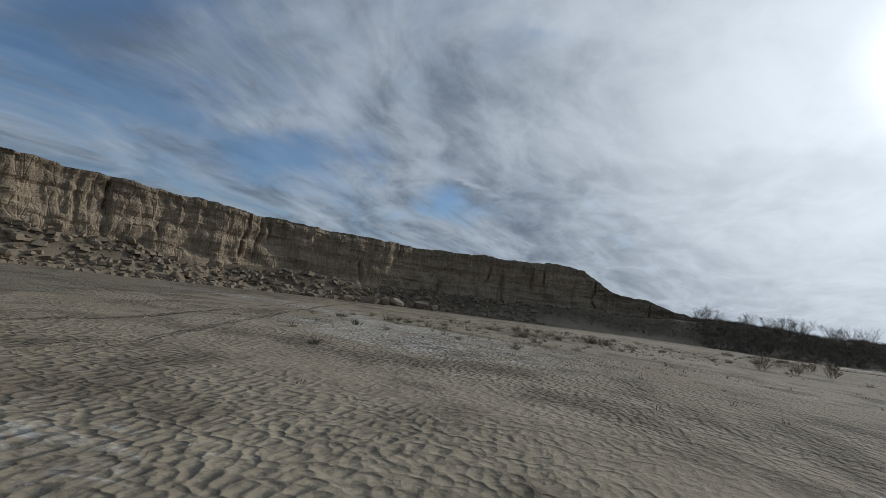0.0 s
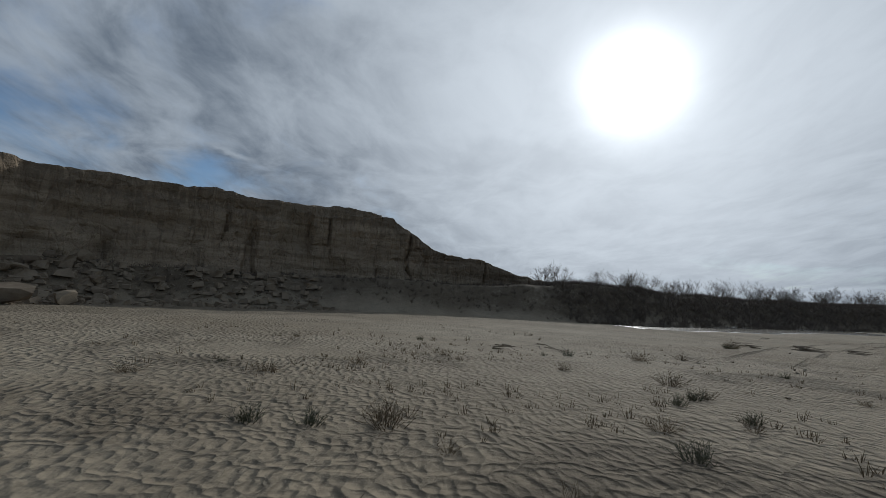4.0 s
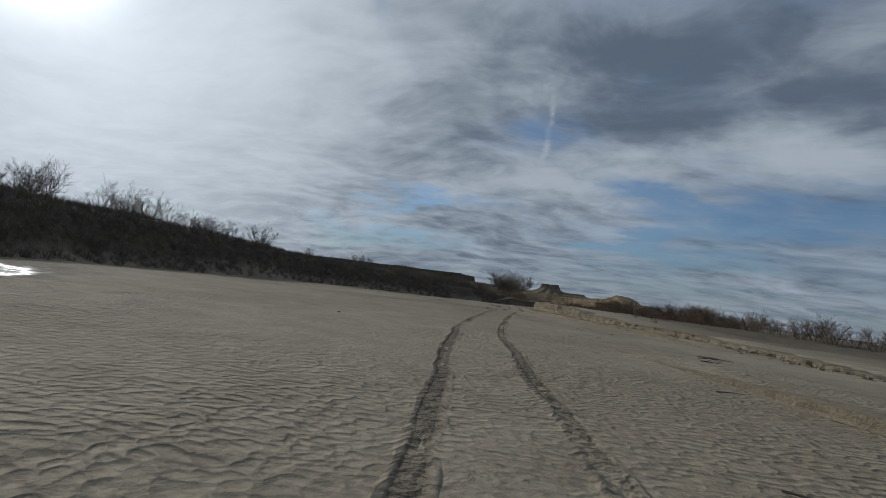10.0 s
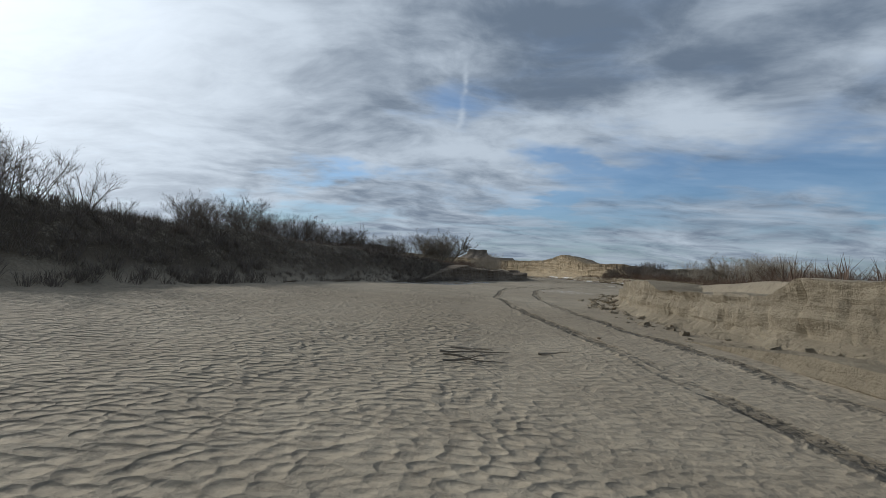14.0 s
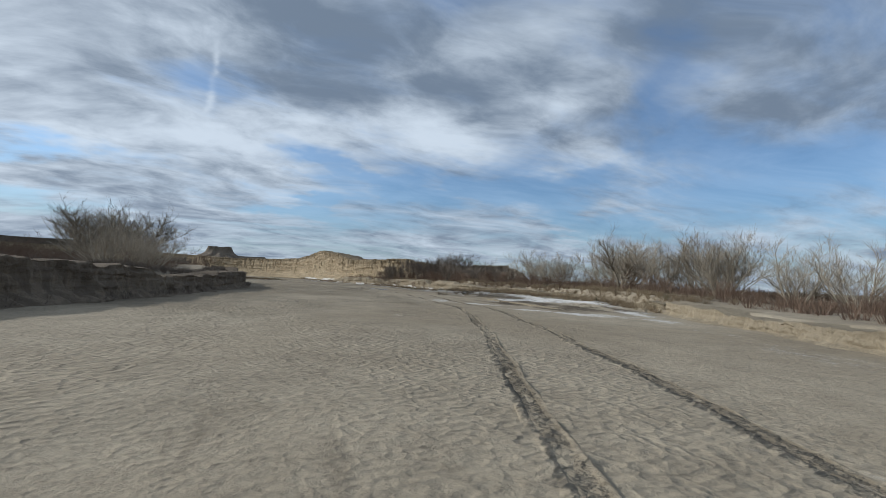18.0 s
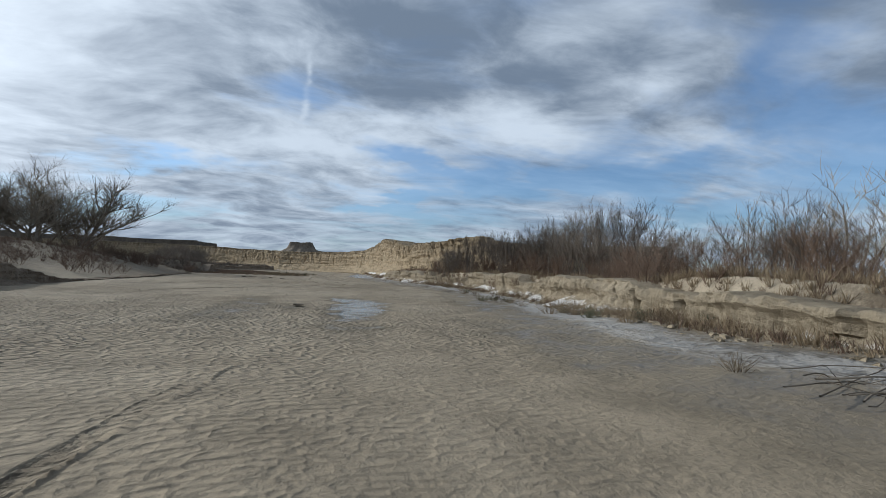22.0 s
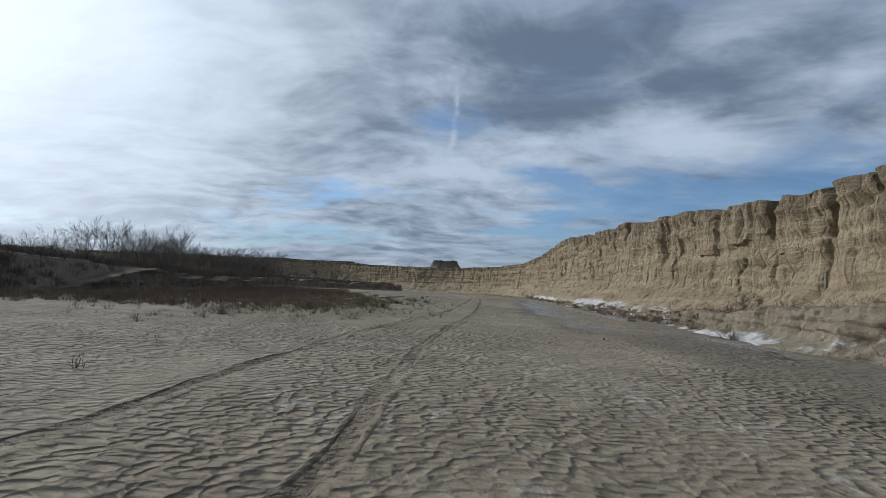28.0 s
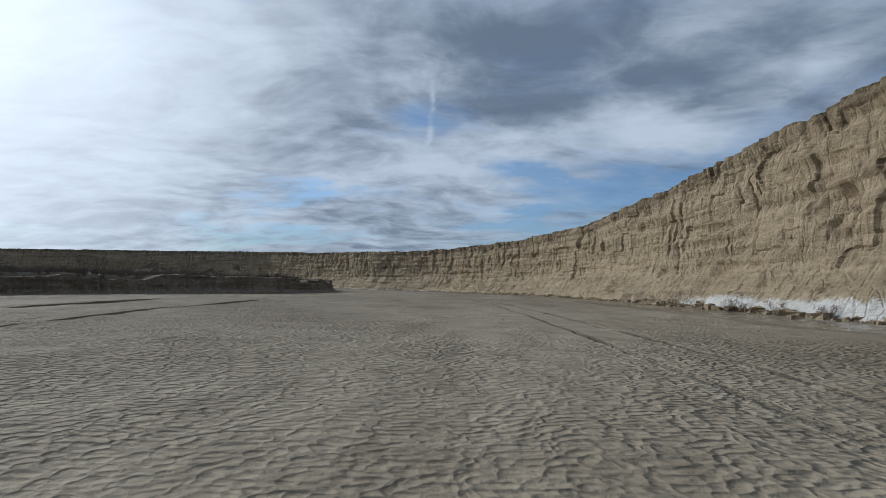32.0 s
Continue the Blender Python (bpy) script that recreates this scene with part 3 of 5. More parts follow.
def terrain(x, y):
    dl, lx, ly = side_of(LEFT, x, y)
    dr, rx, ry = side_of(RIGHT, x, y)
    dr = -dr
    cx, cy = unbend(x, y)
    w = fbm(x / 6, y / 6, 0, 3, 5)
    h = 0.05 * fbm(x / 9, y / 9, 0, 3, 1) + 0.03 * fbm(x / 1.7, y / 1.7, 0, 2, 2)
    # left: sloping bank
    lh = left_height(lx, ly)
    k = np.interp(ly, [-30, 10, 40, 118, 128, 139, 190, 208, 246, 262, 300], [2.5, 3.0, 4.5, 4.0, 3.0, 1.1, 1.1, 14.0, 14.0, 1.1, 1.1])
    cutb = smooth(128, 140, ly)
    t = np.clip((dl - 0.9 * cutb + (0.5 - 0.4 * cutb) * w) / k, 0, 1)
    h = h + np.where(dl > 0, lh * (0.55 * t + 0.45 * smooth(0, 1, t)) + 0.012 * np.clip(dl - 6, 0, 150) + 0.2 * w * t, 0)
    # right: cut bank with a flat behind it
    rh = right_height(rx, ry)
    t = smooth(0.8, 1.7, dr + 0.1 * w)
    h = h + np.where(dr > 0, rh * t + 0.008 * np.clip(dr - 5, 0, 150) + 0.12 * w * t, 0)
    zone = smooth(154, 160, cy) * smooth(192, 184, cy)
    wob = 1.2 * fbm(x / 7, y / 9, 0, 3, 73) + 0.35 * fbm(x / 1.3, y / 1.3, 0, 2, 74)
    for q in (-5.6, -4.3, -3.2, -2.2, -1.2, -0.4):
        h = h + 0.075 * zone * smooth(q, q + 0.35, dr + wob)
    for line, rise, reach in LEDGES:
        d = side_of(line, x, y)[0] * np.sign(rise)
        (ax, ay), (bx, by) = bend(*line[0]), bend(*line[-1])
        e0 = np.minimum(np.hypot(x - ax, y - ay), np.hypot(x - bx, y - by))
        h = h + abs(rise) * smooth(0.1, 0.5, d) * smooth(reach, reach * 0.45, d) * smooth(0.0, 4.0, e0)
    # plateaus behind the two cliffs
    for line, hf, sgn in ((CL_S, south_height, 1), (CL_R, north_height, -1)):
        d, qx, qy = side_of(line, x, y)
        d = d * sgn
        top = hf(qy)
        lift = smooth(2.7, 4.2, d) * smooth(26, 12, d)
        if sgn < 0:
            lift = lift * smooth(14, 9, d) * np.where(cy < 400, smooth(2.7, 4.2, cx - np.interp(cy, [221, 240, 285, 310, 335, 362, 400], [-49, -50, -49.5, -48.5, -48, -48, -51.2])) * smooth(223.5, 226.5, cy), 1)
        h = np.where(d > 0, np.maximum(h, h * (1 - lift) + (top - 0.25 + 0.15 * w) * lift), h)
    return h, dl, dr, lx, ly, rx, ry


def spaced(lo, hi, step, far, grow=1.22):
    a = list(np.arange(lo, hi + step / 2, step))
    s = step
    while a[-1] < far[1]:
        s *= grow
        a.append(a[-1] + s)
    s = step
    while a[0] > far[0]:
        s *= grow
        a.insert(0, a[0] - s)
    return np.array(a)


def grid_mesh(name, X, Y, Z, attrs=None, smooth_on=True):
    """A quad sheet from 2D arrays of points."""
    r, c = X.shape
    me = bpy.data.meshes.new(name)
    me.vertices.add(r * c)
    me.vertices.foreach_set("co", np.stack([X, Y, Z], -1).astype(np.float32).ravel())
    i = np.arange(r * c).reshape(r, c)
    q = np.stack([i[:-1, :-1], i[:-1, 1:], i[1:, 1:], i[1:, :-1]], -1).reshape(-1, 4)
    n = len(q)
    me.loops.add(n * 4), me.polygons.add(n)
    me.loops.foreach_set("vertex_index", q.ravel().astype(np.int32))
    me.polygons.foreach_set("loop_start", np.arange(0, n * 4, 4, dtype=np.int32))
    me.polygons.foreach_set("loop_total", np.full(n, 4, dtype=np.int32))
    me.polygons.foreach_set("use_smooth", np.full(n, smooth_on, dtype=bool))
    for k, v in (attrs or {}).items():
        a = me.attributes.new(k, "FLOAT", "POINT")
        a.data.foreach_set("value", v.astype(np.float32).ravel())
    me.update()
    me.validate()
    return me


def build_ground():
    xs, ys = spaced(-132, -28, 0.44, (-3800, 3800)), spaced(-26, 446, 0.44, (-3800, 446.1))
    ys = np.concatenate([ys[ys < 446.2], np.arange(447, 586, 0.9)])
    ys = np.concatenate([ys, ys[-1] + np.cumsum(0.9 * 1.22 ** np.arange(1, 36))])
    X, Y = np.meshgrid(xs, ys)
    Z, dl, dr, lx, ly, rx, ry = terrain(X, Y)
    n1, n2 = fbm(X / 5, Y / 14, 0, 4, 11), fbm(X / 2.2, Y / 5, 0, 3, 21)
    true_x, true_y = X, Y
    X, Y = unbend(X, Y)
    # salt along the foot of the right bank, and spread over the flats of the middle stretch
    edge = np.clip(1.15 * (1 - np.abs(dr + 1.9) / 2.1), 0, 1)
    ys_ = np.interp(ry, [60, 110, 125, 150, 160, 215, 225, 245, 262, 300, 345, 370], [0.0, 0.15, 0.3, 0.55, 0.85, 1.0, 0.55, 0.6, 0.66, 0.7, 0.66, 0.3])
    salt = edge * ys_ * np.clip(1.05 + 0.5 * n2 + 0.3 * n1, 0.55, 1.2)
    st = fbm((X + Y) / 2.5, (Y - X) / 9, 0, 4, 41)
    salt = np.maximum(salt, 0.56 * smooth(-0.1, 0.6, st + 0.4 * n2) * smooth(-9, -6, dr) * smooth(0, -2, dr) * smooth(124, 130, Y) * smooth(152, 146, Y))
    salt = np.maximum(salt, 0.78 * smooth(-0.65, 0.4, st + 0.6 * n2) * smooth(-16, -11, dr) * smooth(1, -1, dr) * smooth(150, 155, Y) * smooth(170, 164, Y))
    salt = np.maximum(salt, 0.46 * smooth(-0.5, 0.3, st) * smooth(6.5, 3.5, np.abs(X + 65.5)) * smooth(228, 240, Y) * smooth(285, 270, Y))
    salt = np.maximum(salt, 0.45 * smooth(0.2, 1.0, n2) * smooth(-22, -12, X + 58) * smooth(60, 75, Y) * smooth(96, 84, Y))
    salt = np.maximum(salt, 0.6 * smooth(-0.5, 0.4, n1) * smooth(36, 10, Y) * smooth(-60, -48, X) * smooth(4, 14, -dl))
    # standing damp and wet sheets
    pud = np.abs(X + 65.0 - 0.08 * (Y - 190)) + 1.3 * n2 + 0.5 * fbm(X / 0.8, Y / 0.8, 0, 2, 63)
    wet = 0.7 * smooth(1.5, 0.4, pud) * smooth(182, 186, Y + n1) * smooth(199, 195, Y + n1)
    wet = np.maximum(wet, 0.58 * smooth(0.25, 0.7, n1 + 0.3) * smooth(4.5, 2.5, np.abs(X + 66.8)) * smooth(182, 188, Y) * smooth(214, 206, Y))
    wet = np.maximum(wet, 0.62 * smooth(-9, -4.5, dr + 0.8 * n2) * smooth(0.5, -1, dr) * smooth(160, 172, Y))
    wet = np.maximum(wet, 0.95 * smooth(-8, -5, dl + n2) * smooth(0.8, -0.2, dl) * smooth(26, 33, Y) * smooth(58, 50, Y))
    wet = np.maximum(wet, 0.3 * smooth(160, 178, Y) * smooth(2, -1, np.maximum(dl, dr)))
    wet = np.maximum(wet, 0.72 * smooth(-10, -6, dr + 0.8 * n2) * smooth(-1, -2.5, dr) * smooth(236, 256, Y))
    wet = np.maximum(wet, 0.8 * smooth(-5, -3, dl + 0.6 * n2) * smooth(0.4, -0.3, dl) * smooth(125, 130, Y) * smooth(147, 140, Y))
    # darker brown sand along the left foot and towards the south cliff
    wet = np.maximum(wet, 0.5 * smooth(-12, -8, dl + n2) * smooth(1, -0.5, dl) * smooth(14, 8, Y))
    wet = np.maximum(wet, 0.56 * smooth(0.6, -1.2, Y - 3 - 0.48 * (X + 35) + 0.8 * n2) * smooth(0.5, -0.5, dl) * smooth(-68, -58, X))
    rip = np.clip(0.62 + 0.5 * n2 + 0.35 * n1, 0.05, 1) * smooth(0.6, -1.5, np.maximum(dl, dr))
    rip = np.where(Y < 30, np.clip(rip * 0.8, 0, 0.6), rip)
    rip = np.where(dr > 0.5, 0.15, rip) * np.interp(Y, [20, 55, 62, 70, 118, 128, 150, 160], [0.9, 0.35, 0.4, 1, 0.6, 0.25, 0.3, 1])
    rip = rip * np.where(dr > -6, np.interp(Y, [60, 75, 120, 150, 170, 185, 260], [0.2, 0.2, 0.3, 0.5, 0.35, 0.4, 0.5]), 1)
    # smooth washed sheet beside the eastern bank, with thin dark drift lines
    sheet = smooth(-70.5, -68.5, X + 0.6 * n2) * smooth(154, 158, Y) * smooth(188, 178, Y)
    rip = np.clip(rip * (1 - 0.72 * sheet) * (1 + 0.6 * smooth(-68.5, -71, X) * smooth(152, 158, Y) * smooth(215, 195, Y)), 0, 1.2)
    lines = smooth(0.08, 0.4, fbm(X / 0.9, Y / 6.0, 0, 3, 83)) * sheet * smooth(-67, -63, X)
    # brush litter, at full strength on the west slope to darken its shadow side
    veg = smooth(0.3, 1.6, dl) * np.interp(ly, [24, 32, 150, 165, 200], [0.7, 1.0, 1.0, 0.8, 0.55]) + 0.35 * smooth(2, 7, dr) + 0.5 * smooth(7, 14, dr)
    veg = veg * (1 - 0.85 * smooth(146, 154, ly) * smooth(230, 205, ly) * smooth(8, 5, dl) * smooth(0, 0.5, dl))
    veg = np.maximum(veg, 0.9 * smooth(9, 16, dl))
    veg = np.maximum(veg, 1.1 * lines)
    veg = np.maximum(veg, 0.95 * smooth(3.5, 5.0, Z))
    veg = np.maximum(veg, 0.55 * smooth(0.1, 0.65, 0.6 * n2 + 0.9 * fbm(X / 1.1, Y / 0.8, 0, 3, 61)) * smooth(36, 24, Y) * smooth(-76, -66, X) * smooth(2, 6, -dl))
    veg = np.maximum(veg, 0.95 * smooth(-0.4, 0.35, n2 + 0.5 * fbm(X / 1.2, Y / 0.9, 0, 3, 65)) * smooth(-16, -11, dl) * smooth(248, 262, Y) * smooth(300, 285, Y))
    g = new("ground", grid_mesh("ground", true_x, true_y, Z, {"salt": salt, "wet": wet, "ripple": rip, "veg": np.clip(veg, 0, 1), "rut": 0 * Z}))
    g.data.materials.append(SAND)
    return tagged(g, "pale rippled sand of a dry wash with salt crust", "ground", kind="structure")


GROUND = build_ground()


def ground_z(x, y):
    return float(terrain(np.array([float(x)]), np.array([float(y)]))[0][0])


# ---- cliffs and cut banks ----
def scarp(name, line, height, mat, side, ds=0.3, dz=0.3, rough=1.0, talus=1.5, seed=3, foot=-0.3, columns=1.0, cap=2.5, saltk=None, tuck=0.0, butt=1.0, hol=0.9, slump=0.0, sc=1.0, fade=(-2, -1)):
    """A weathered face along a plan line: buttresses, fluted columns, ledges and a skirt of fallen earth. side: +1 if the open side lies on the right of the line."""
    p, s = along(line, ds)
    tan = np.gradient(p, axis=0)
    tan /= np.linalg.norm(tan, axis=1)[:, None]
    nrm = np.column_stack([tan[:, 1], -tan[:, 0]]) * side
    H = (height(unbend(p[:, 0], p[:, 1])[1]) + 0.18 * rough * fbm(s / 3.1, 0, 0, 4, seed)) * (1 - slump * smooth(0.1, 0.7, fbm(s / 7, 3, 0, 3, seed + 40))) - foot
    K = max(4, int(np.max(H) / dz))
    t = np.linspace(0, 1, K + 1)[None, :]
    S, Zr = s[:, None], t * H[:, None]
    big = fbm(S / 11, 0 * Zr, Zr / 30, 2, seed + 1)
    Hc, S, Zr, zr0 = H[:, None] / sc, S / sc, Zr / sc, Zr
    ws = S + 0.3 * vnoise(S / 2.5, 0, Zr / 2.2, seed) + 0.4 * vnoise(S / 9, 0, Zr / 1.6, seed + 30)
    up = smooth(0.22, 0.5, t + 0.22 * vnoise(S / 5, 0, 0, seed + 9))
    c1, c2 = np.abs(vnoise(ws / 1.5, 0 * Zr, Zr / 18, seed + 2)), np.abs(vnoise(ws / 0.62, 0 * Zr, Zr / 8, seed + 12))
    flute = 0.75 * np.sqrt(c1) + 0.28 * np.sqrt(c2) - 0.55 + 0.3 * fbm(ws / 1.1, 0 * Zr, Zr / 4, 3, seed + 22)
    slot = np.exp(-(c1 / 0.075) ** 2) * smooth(-0.15, 0.35, vnoise(S / 2.2, 0 * Zr, Zr / 3.5, seed + 16))
    flute = (flute - 1.3 * slot) * up
    # blocks split by upright joints, each standing a little in or out
    ci = np.floor(ws / 1.7 + 0.35 * vnoise(S / 3, 0, 0, seed + 33)).astype(np.int64)
    cj = np.floor(Zr / 2.6 + 3.0 * hashn(ci, ci * 0, ci * 0, seed + 34)).astype(np.int64)
    block = (hashn(ci, cj, ci * 0, seed + 35) - 0.5) * up
    hollow = np.clip(vnoise(S / 2.3, 0 * Zr, Zr / 4.2, seed + 14) - 0.48, 0, 1) * 3.2 * up
    ledge = fbm(S / 16, 0 * Zr, Zr / 0.75, 3, seed + 3)
    chip = fbm(S / 0.8, 0 * Zr, Zr / 0.7, 3, seed + 4)
    lumps = fbm(S / 2.4, 0 * Zr, Zr / 1.8, 4, seed + 24) * (1 - 0.7 * up)
    below = Hc - Zr + 0.35 * vnoise(S / 3, 0, 0, seed + 26)
    brow = 0.12 * smooth(1.0, 0.7, below) - 0.16 * np.exp(-((below - 1.35) / 0.4) ** 2) + 0.25 * smooth(0.33, 0.25, below / Hc + 0.06 * vnoise(S / 7, 0, 0, seed + 27))
    off = rough * (butt * big + columns * (0.75 * flute + 0.5 * block) + 0.22 * ledge + 0.13 * chip + 0.5 * lumps - hol * columns * hollow + columns * brow * smooth(2.5, 4.5, H[:, None]))
    Zr = zr0
    skirt = talus * (1 + 0.35 * fbm(S / 6, 0 * Zr, 0 * Zr, 3, seed + 5)) * np.clip(1 - t / 0.36, 0, 1) ** 1.5
    lean = -0.10 * Zr
    off = off * smooth(0.0, 0.12, t) + skirt + lean + tuck
    X, Y, Z = p[:, :1] + nrm[:, :1] * off, p[:, 1:] + nrm[:, 1:] * off, foot + Zr + 0.12 * rough * chip * (t > 0.02)
    # rounded brow running back on to the flat top
    bx, by, bz = [X], [Y], [Z]
    for b, drop in ((0.35, 0.05), (0.4 + 0.5 * smooth(*fade, s)[:, None], 0.02), (0.5 + (cap - 0.5) * smooth(*fade, s)[:, None], -0.15)):
        n = 0.1 * min(rough, 1) ** 2 * fbm(s / 1.2, drop * 40, 0, 2, seed + 8)[:, None]
        bx.append(X[:, -1:] - nrm[:, :1] * b), by.append(Y[:, -1:] - nrm[:, 1:] * b), bz.append(Z[:, -1:] + (drop * min(rough, 1) if drop > 0 else drop * np.clip(rough, 0.4, 1)) + n)
    X, Y, Z = np.hstack(bx), np.hstack(by), np.hstack(bz)
    sal = np.zeros_like(Z)
    if saltk:
        sal = saltk(*unbend(X, Y), Z)
    ob = new(name, grid_mesh(name, X, Y, Z, {"salt": sal, "rim": np.clip(1.0 - (np.max(Z, 1, keepdims=True) - Z) / 2.6, 0, 1) * np.ones_like(Z)}, False))
    ob.data.materials.append(mat)
    return ob


tagged(scarp("cliff_south", CL_S, lambda y: south_height(y), CLIFF_S, 1, 0.2, 0.2, 0.8, 3.6, 31, columns=0.7, butt=0.8, hol=0.35, cap=4.4), "dark brown eroded earth cliff with a rubble foot", "cliff", kind="structure")
tagged(scarp("cliff_north", CL_R, lambda y: north_height(y), CLIFF, -1, 0.16, 0.2, 0.8, 3.4, 57, columns=0.85, butt=0.9, hol=0.2, cap=4.4, fade=(26, 40),
             saltk=lambda X, Y, Z: (0.85 + 0.4 * fbm(X / 3, Y / 4, 0, 3, 69)) * smooth(2.0, 0.3, Z) * smooth(255, 275, Y) * smooth(400, 360, Y)), "tall tan fluted silt cliff lit by the sun", "cliff", kind="structure")
tagged(scarp("sand_bank", RIGHT[3:12], lambda y: right_height(0, y) * smooth(56, 66, y) + 0.03, BANK, -1, 0.14, 0.08, 0.34, 0.7, 77, foot=-0.12, columns=0.45, cap=2.3, tuck=-0.15, butt=0.6, hol=0.12, slump=0.25, sc=0.4,
             saltk=lambda X, Y, Z: (0.72 + 0.4 * fbm(X / 2, Y / 3, 0, 3, 67)) * smooth(0.8, 0.0, Z) * smooth(150, 165, Y)), "pale crumbling cut bank of layered sand", "bank", kind="structure")
tagged(scarp("slumped_bank", RIGHT[11:], lambda y: right_height(0, y) + 0.04, BANK, -1, 0.13, 0.07, 0.62, 1.3, 79, foot=-0.12, columns=0.5, cap=2.3, tuck=-0.3, butt=0.8, hol=0.3, slump=0.4, sc=0.5,
             saltk=lambda X, Y, Z: (0.66 + 0.7 * fbm(X / 1.3, Y / 1.8, Z, 4, 67)) * smooth(0.95, 0.1, Z) * smooth(150, 165, Y)), "slumped cut bank of layered sand with salt at its foot", "bank", kind="structure")

tagged(scarp("bank_west", LEFT[15:], lambda y: left_height(0, y) * (smooth(128, 143, y) - 0.3 * smooth(126, 130, y) * smooth(144, 138, y)) * (1 - 0.97 * smooth(196, 206, y) * smooth(270, 256, y)) + 0.05, EARTH, 1, 0.18, 0.09, 0.45, 0.9, 87, foot=-0.15, columns=0.45, cap=2.2, tuck=0.0, butt=0.9, hol=0.3, slump=0.3, sc=0.4, fade=(24, 34)),
       "low dark cut bank of layered earth", "bank", kind="structure")
for line, rise, reach in LEDGES:
    lo, hi = min(q[1] for q in line), max(q[1] for q in line)
    sgn = 1 if rise > 0 else -1
    tagged(scarp("sand_ledge", line, lambda y, lo=lo, hi=hi, r=abs(rise): (r + 0.05) * np.clip(np.minimum(y - lo, hi - y) / 4, 0, 1) - 0.02, BANK, sgn, 0.12, 0.03, 0.10, 0.04, int(50 * abs(rise)) + 80, foot=-0.04, columns=0.4, cap=0.6, tuck=0.02, hol=0.1, slump=0.3, butt=2.0),
           "low broken edge of a sand sheet", "ledge", kind="structure")


# ---- distance: butte and mesas ----
def mesa(name, cx, cy, w, d, h, cap_h, turn, slope, label, seed):
    """A flat-topped hill: steep cap rock over spreading slopes."""
    cx, cy = bend(cx, cy)
    rad = np.array([slope, slope * 0.55, 0.25 * slope, 0.06 * slope, 0.04 * slope, 0.0, 0.0, -0.5])
    zz = np.array([-4.0, 0.3 * (h - cap_h), 0.72 * (h - cap_h), h - cap_h, h - 0.85 * cap_h, h - 0.1 * cap_h, h, h])
    n = 96
    a = np.linspace(0, 2 * math.pi, n + 1)
    X, Y, Z = [], [], []
    for r, z in zip(rad, zz):
        k = 8
        ca, sa_ = np.cos(a), np.sin(a)
        sup = (np.abs(ca) ** k + np.abs(sa_) ** k) ** (-1 / k)
        ex, ey = (w / 2 * sup * ca, d / 2 * sup * sa_) if r >= 0 else (0 * ca, 0 * sa_)
        wob = 1 + 0.05 * fbm(ca * 3, sa_ * 3, z * 0.02, 4, seed)
        rr = max(r, 0) * (1 + 0.35 * fbm(ca * 4, sa_ * 4, 0, 3, seed + 2))
        x, y = ex * wob + rr * ca, ey * wob + rr * sa_
        t = radians(turn)
        X.append(cx + x * math.cos(t) - y * math.sin(t)), Y.append(cy + x * math.sin(t) + y * math.cos(t))
        Z.append(z + 0.03 * h * fbm(ca * 5, sa_ * 5, z * 0.1, 3, seed + 1))
    ob = new(name, grid_mesh(name, np.array(X), np.array(Y), np.array(Z)))
    ob.data.materials.append(FAR)
    return tagged(ob, label, "butte" if name == "butte" else "mesa", kind="structure")


mesa("butte", -111, 757, 27, 40, 33.5, 8, 0, 72, "small flat-topped brown butte", 5)
mesa("mesa_low", -77, 757, 38, 50, 23, 3, 0, 62, "low stepped brown mesa beside a butte", 6)
mesa("mesa_far", -760, 1520, 690, 220, 62, 16, 0, 70, "long dark flat-topped mesa in the distance", 7)
mesa("mesa_west", -1500, 1250, 900, 500, 46, 14, 12, 120, "broad dark mesa in the distance", 8)
mesa("ridge_far", 300, 1700, 900, 200, 18, 4, -8, 160, "low brown ridge on the horizon", 9)


# ---- bare bushes and trees ----
def tube_bm(verts, faces, pts, radii, sides=3):
    base = len(verts)
    for i, (p, r) in enumerate(zip(pts, radii)):
        d = (pts[min(i + 1, len(pts) - 1)] - pts[max(i - 1, 0)]).normalized()
        u = d.orthogonal().normalized()
        v = d.cross(u)
        for k in range(sides):
            a = 2 * math.pi * k / sides
            verts.append(p + (u * math.cos(a) + v * math.sin(a)) * r)
    for i in range(len(pts) - 1):
        for k in range(sides):
            a, b = base + i * sides + k, base + i * sides + (k + 1) % sides
            faces.append((a, b, b + sides, a + sides))


def shoot(rnd, start, way, length, r0, steps, bend, up):
    pts, d = [start.copy()], way.normalized()
    for i in range(steps):
        d = (d + Vector((rnd.gauss(0, bend), rnd.gauss(0, bend), rnd.gauss(0, bend) + up))).normalized()
        pts.append(pts[-1] + d * (length / steps))
    return pts, [r0 * (1 - 0.78 * i / steps) for i in range(steps + 1)]


def mesh_of(name, verts, faces, mat):
    me = bpy.data.meshes.new(name)
    me.from_pydata([tuple(v) for v in verts], [], faces)
    me.materials.append(mat)
    me.update()
    return me


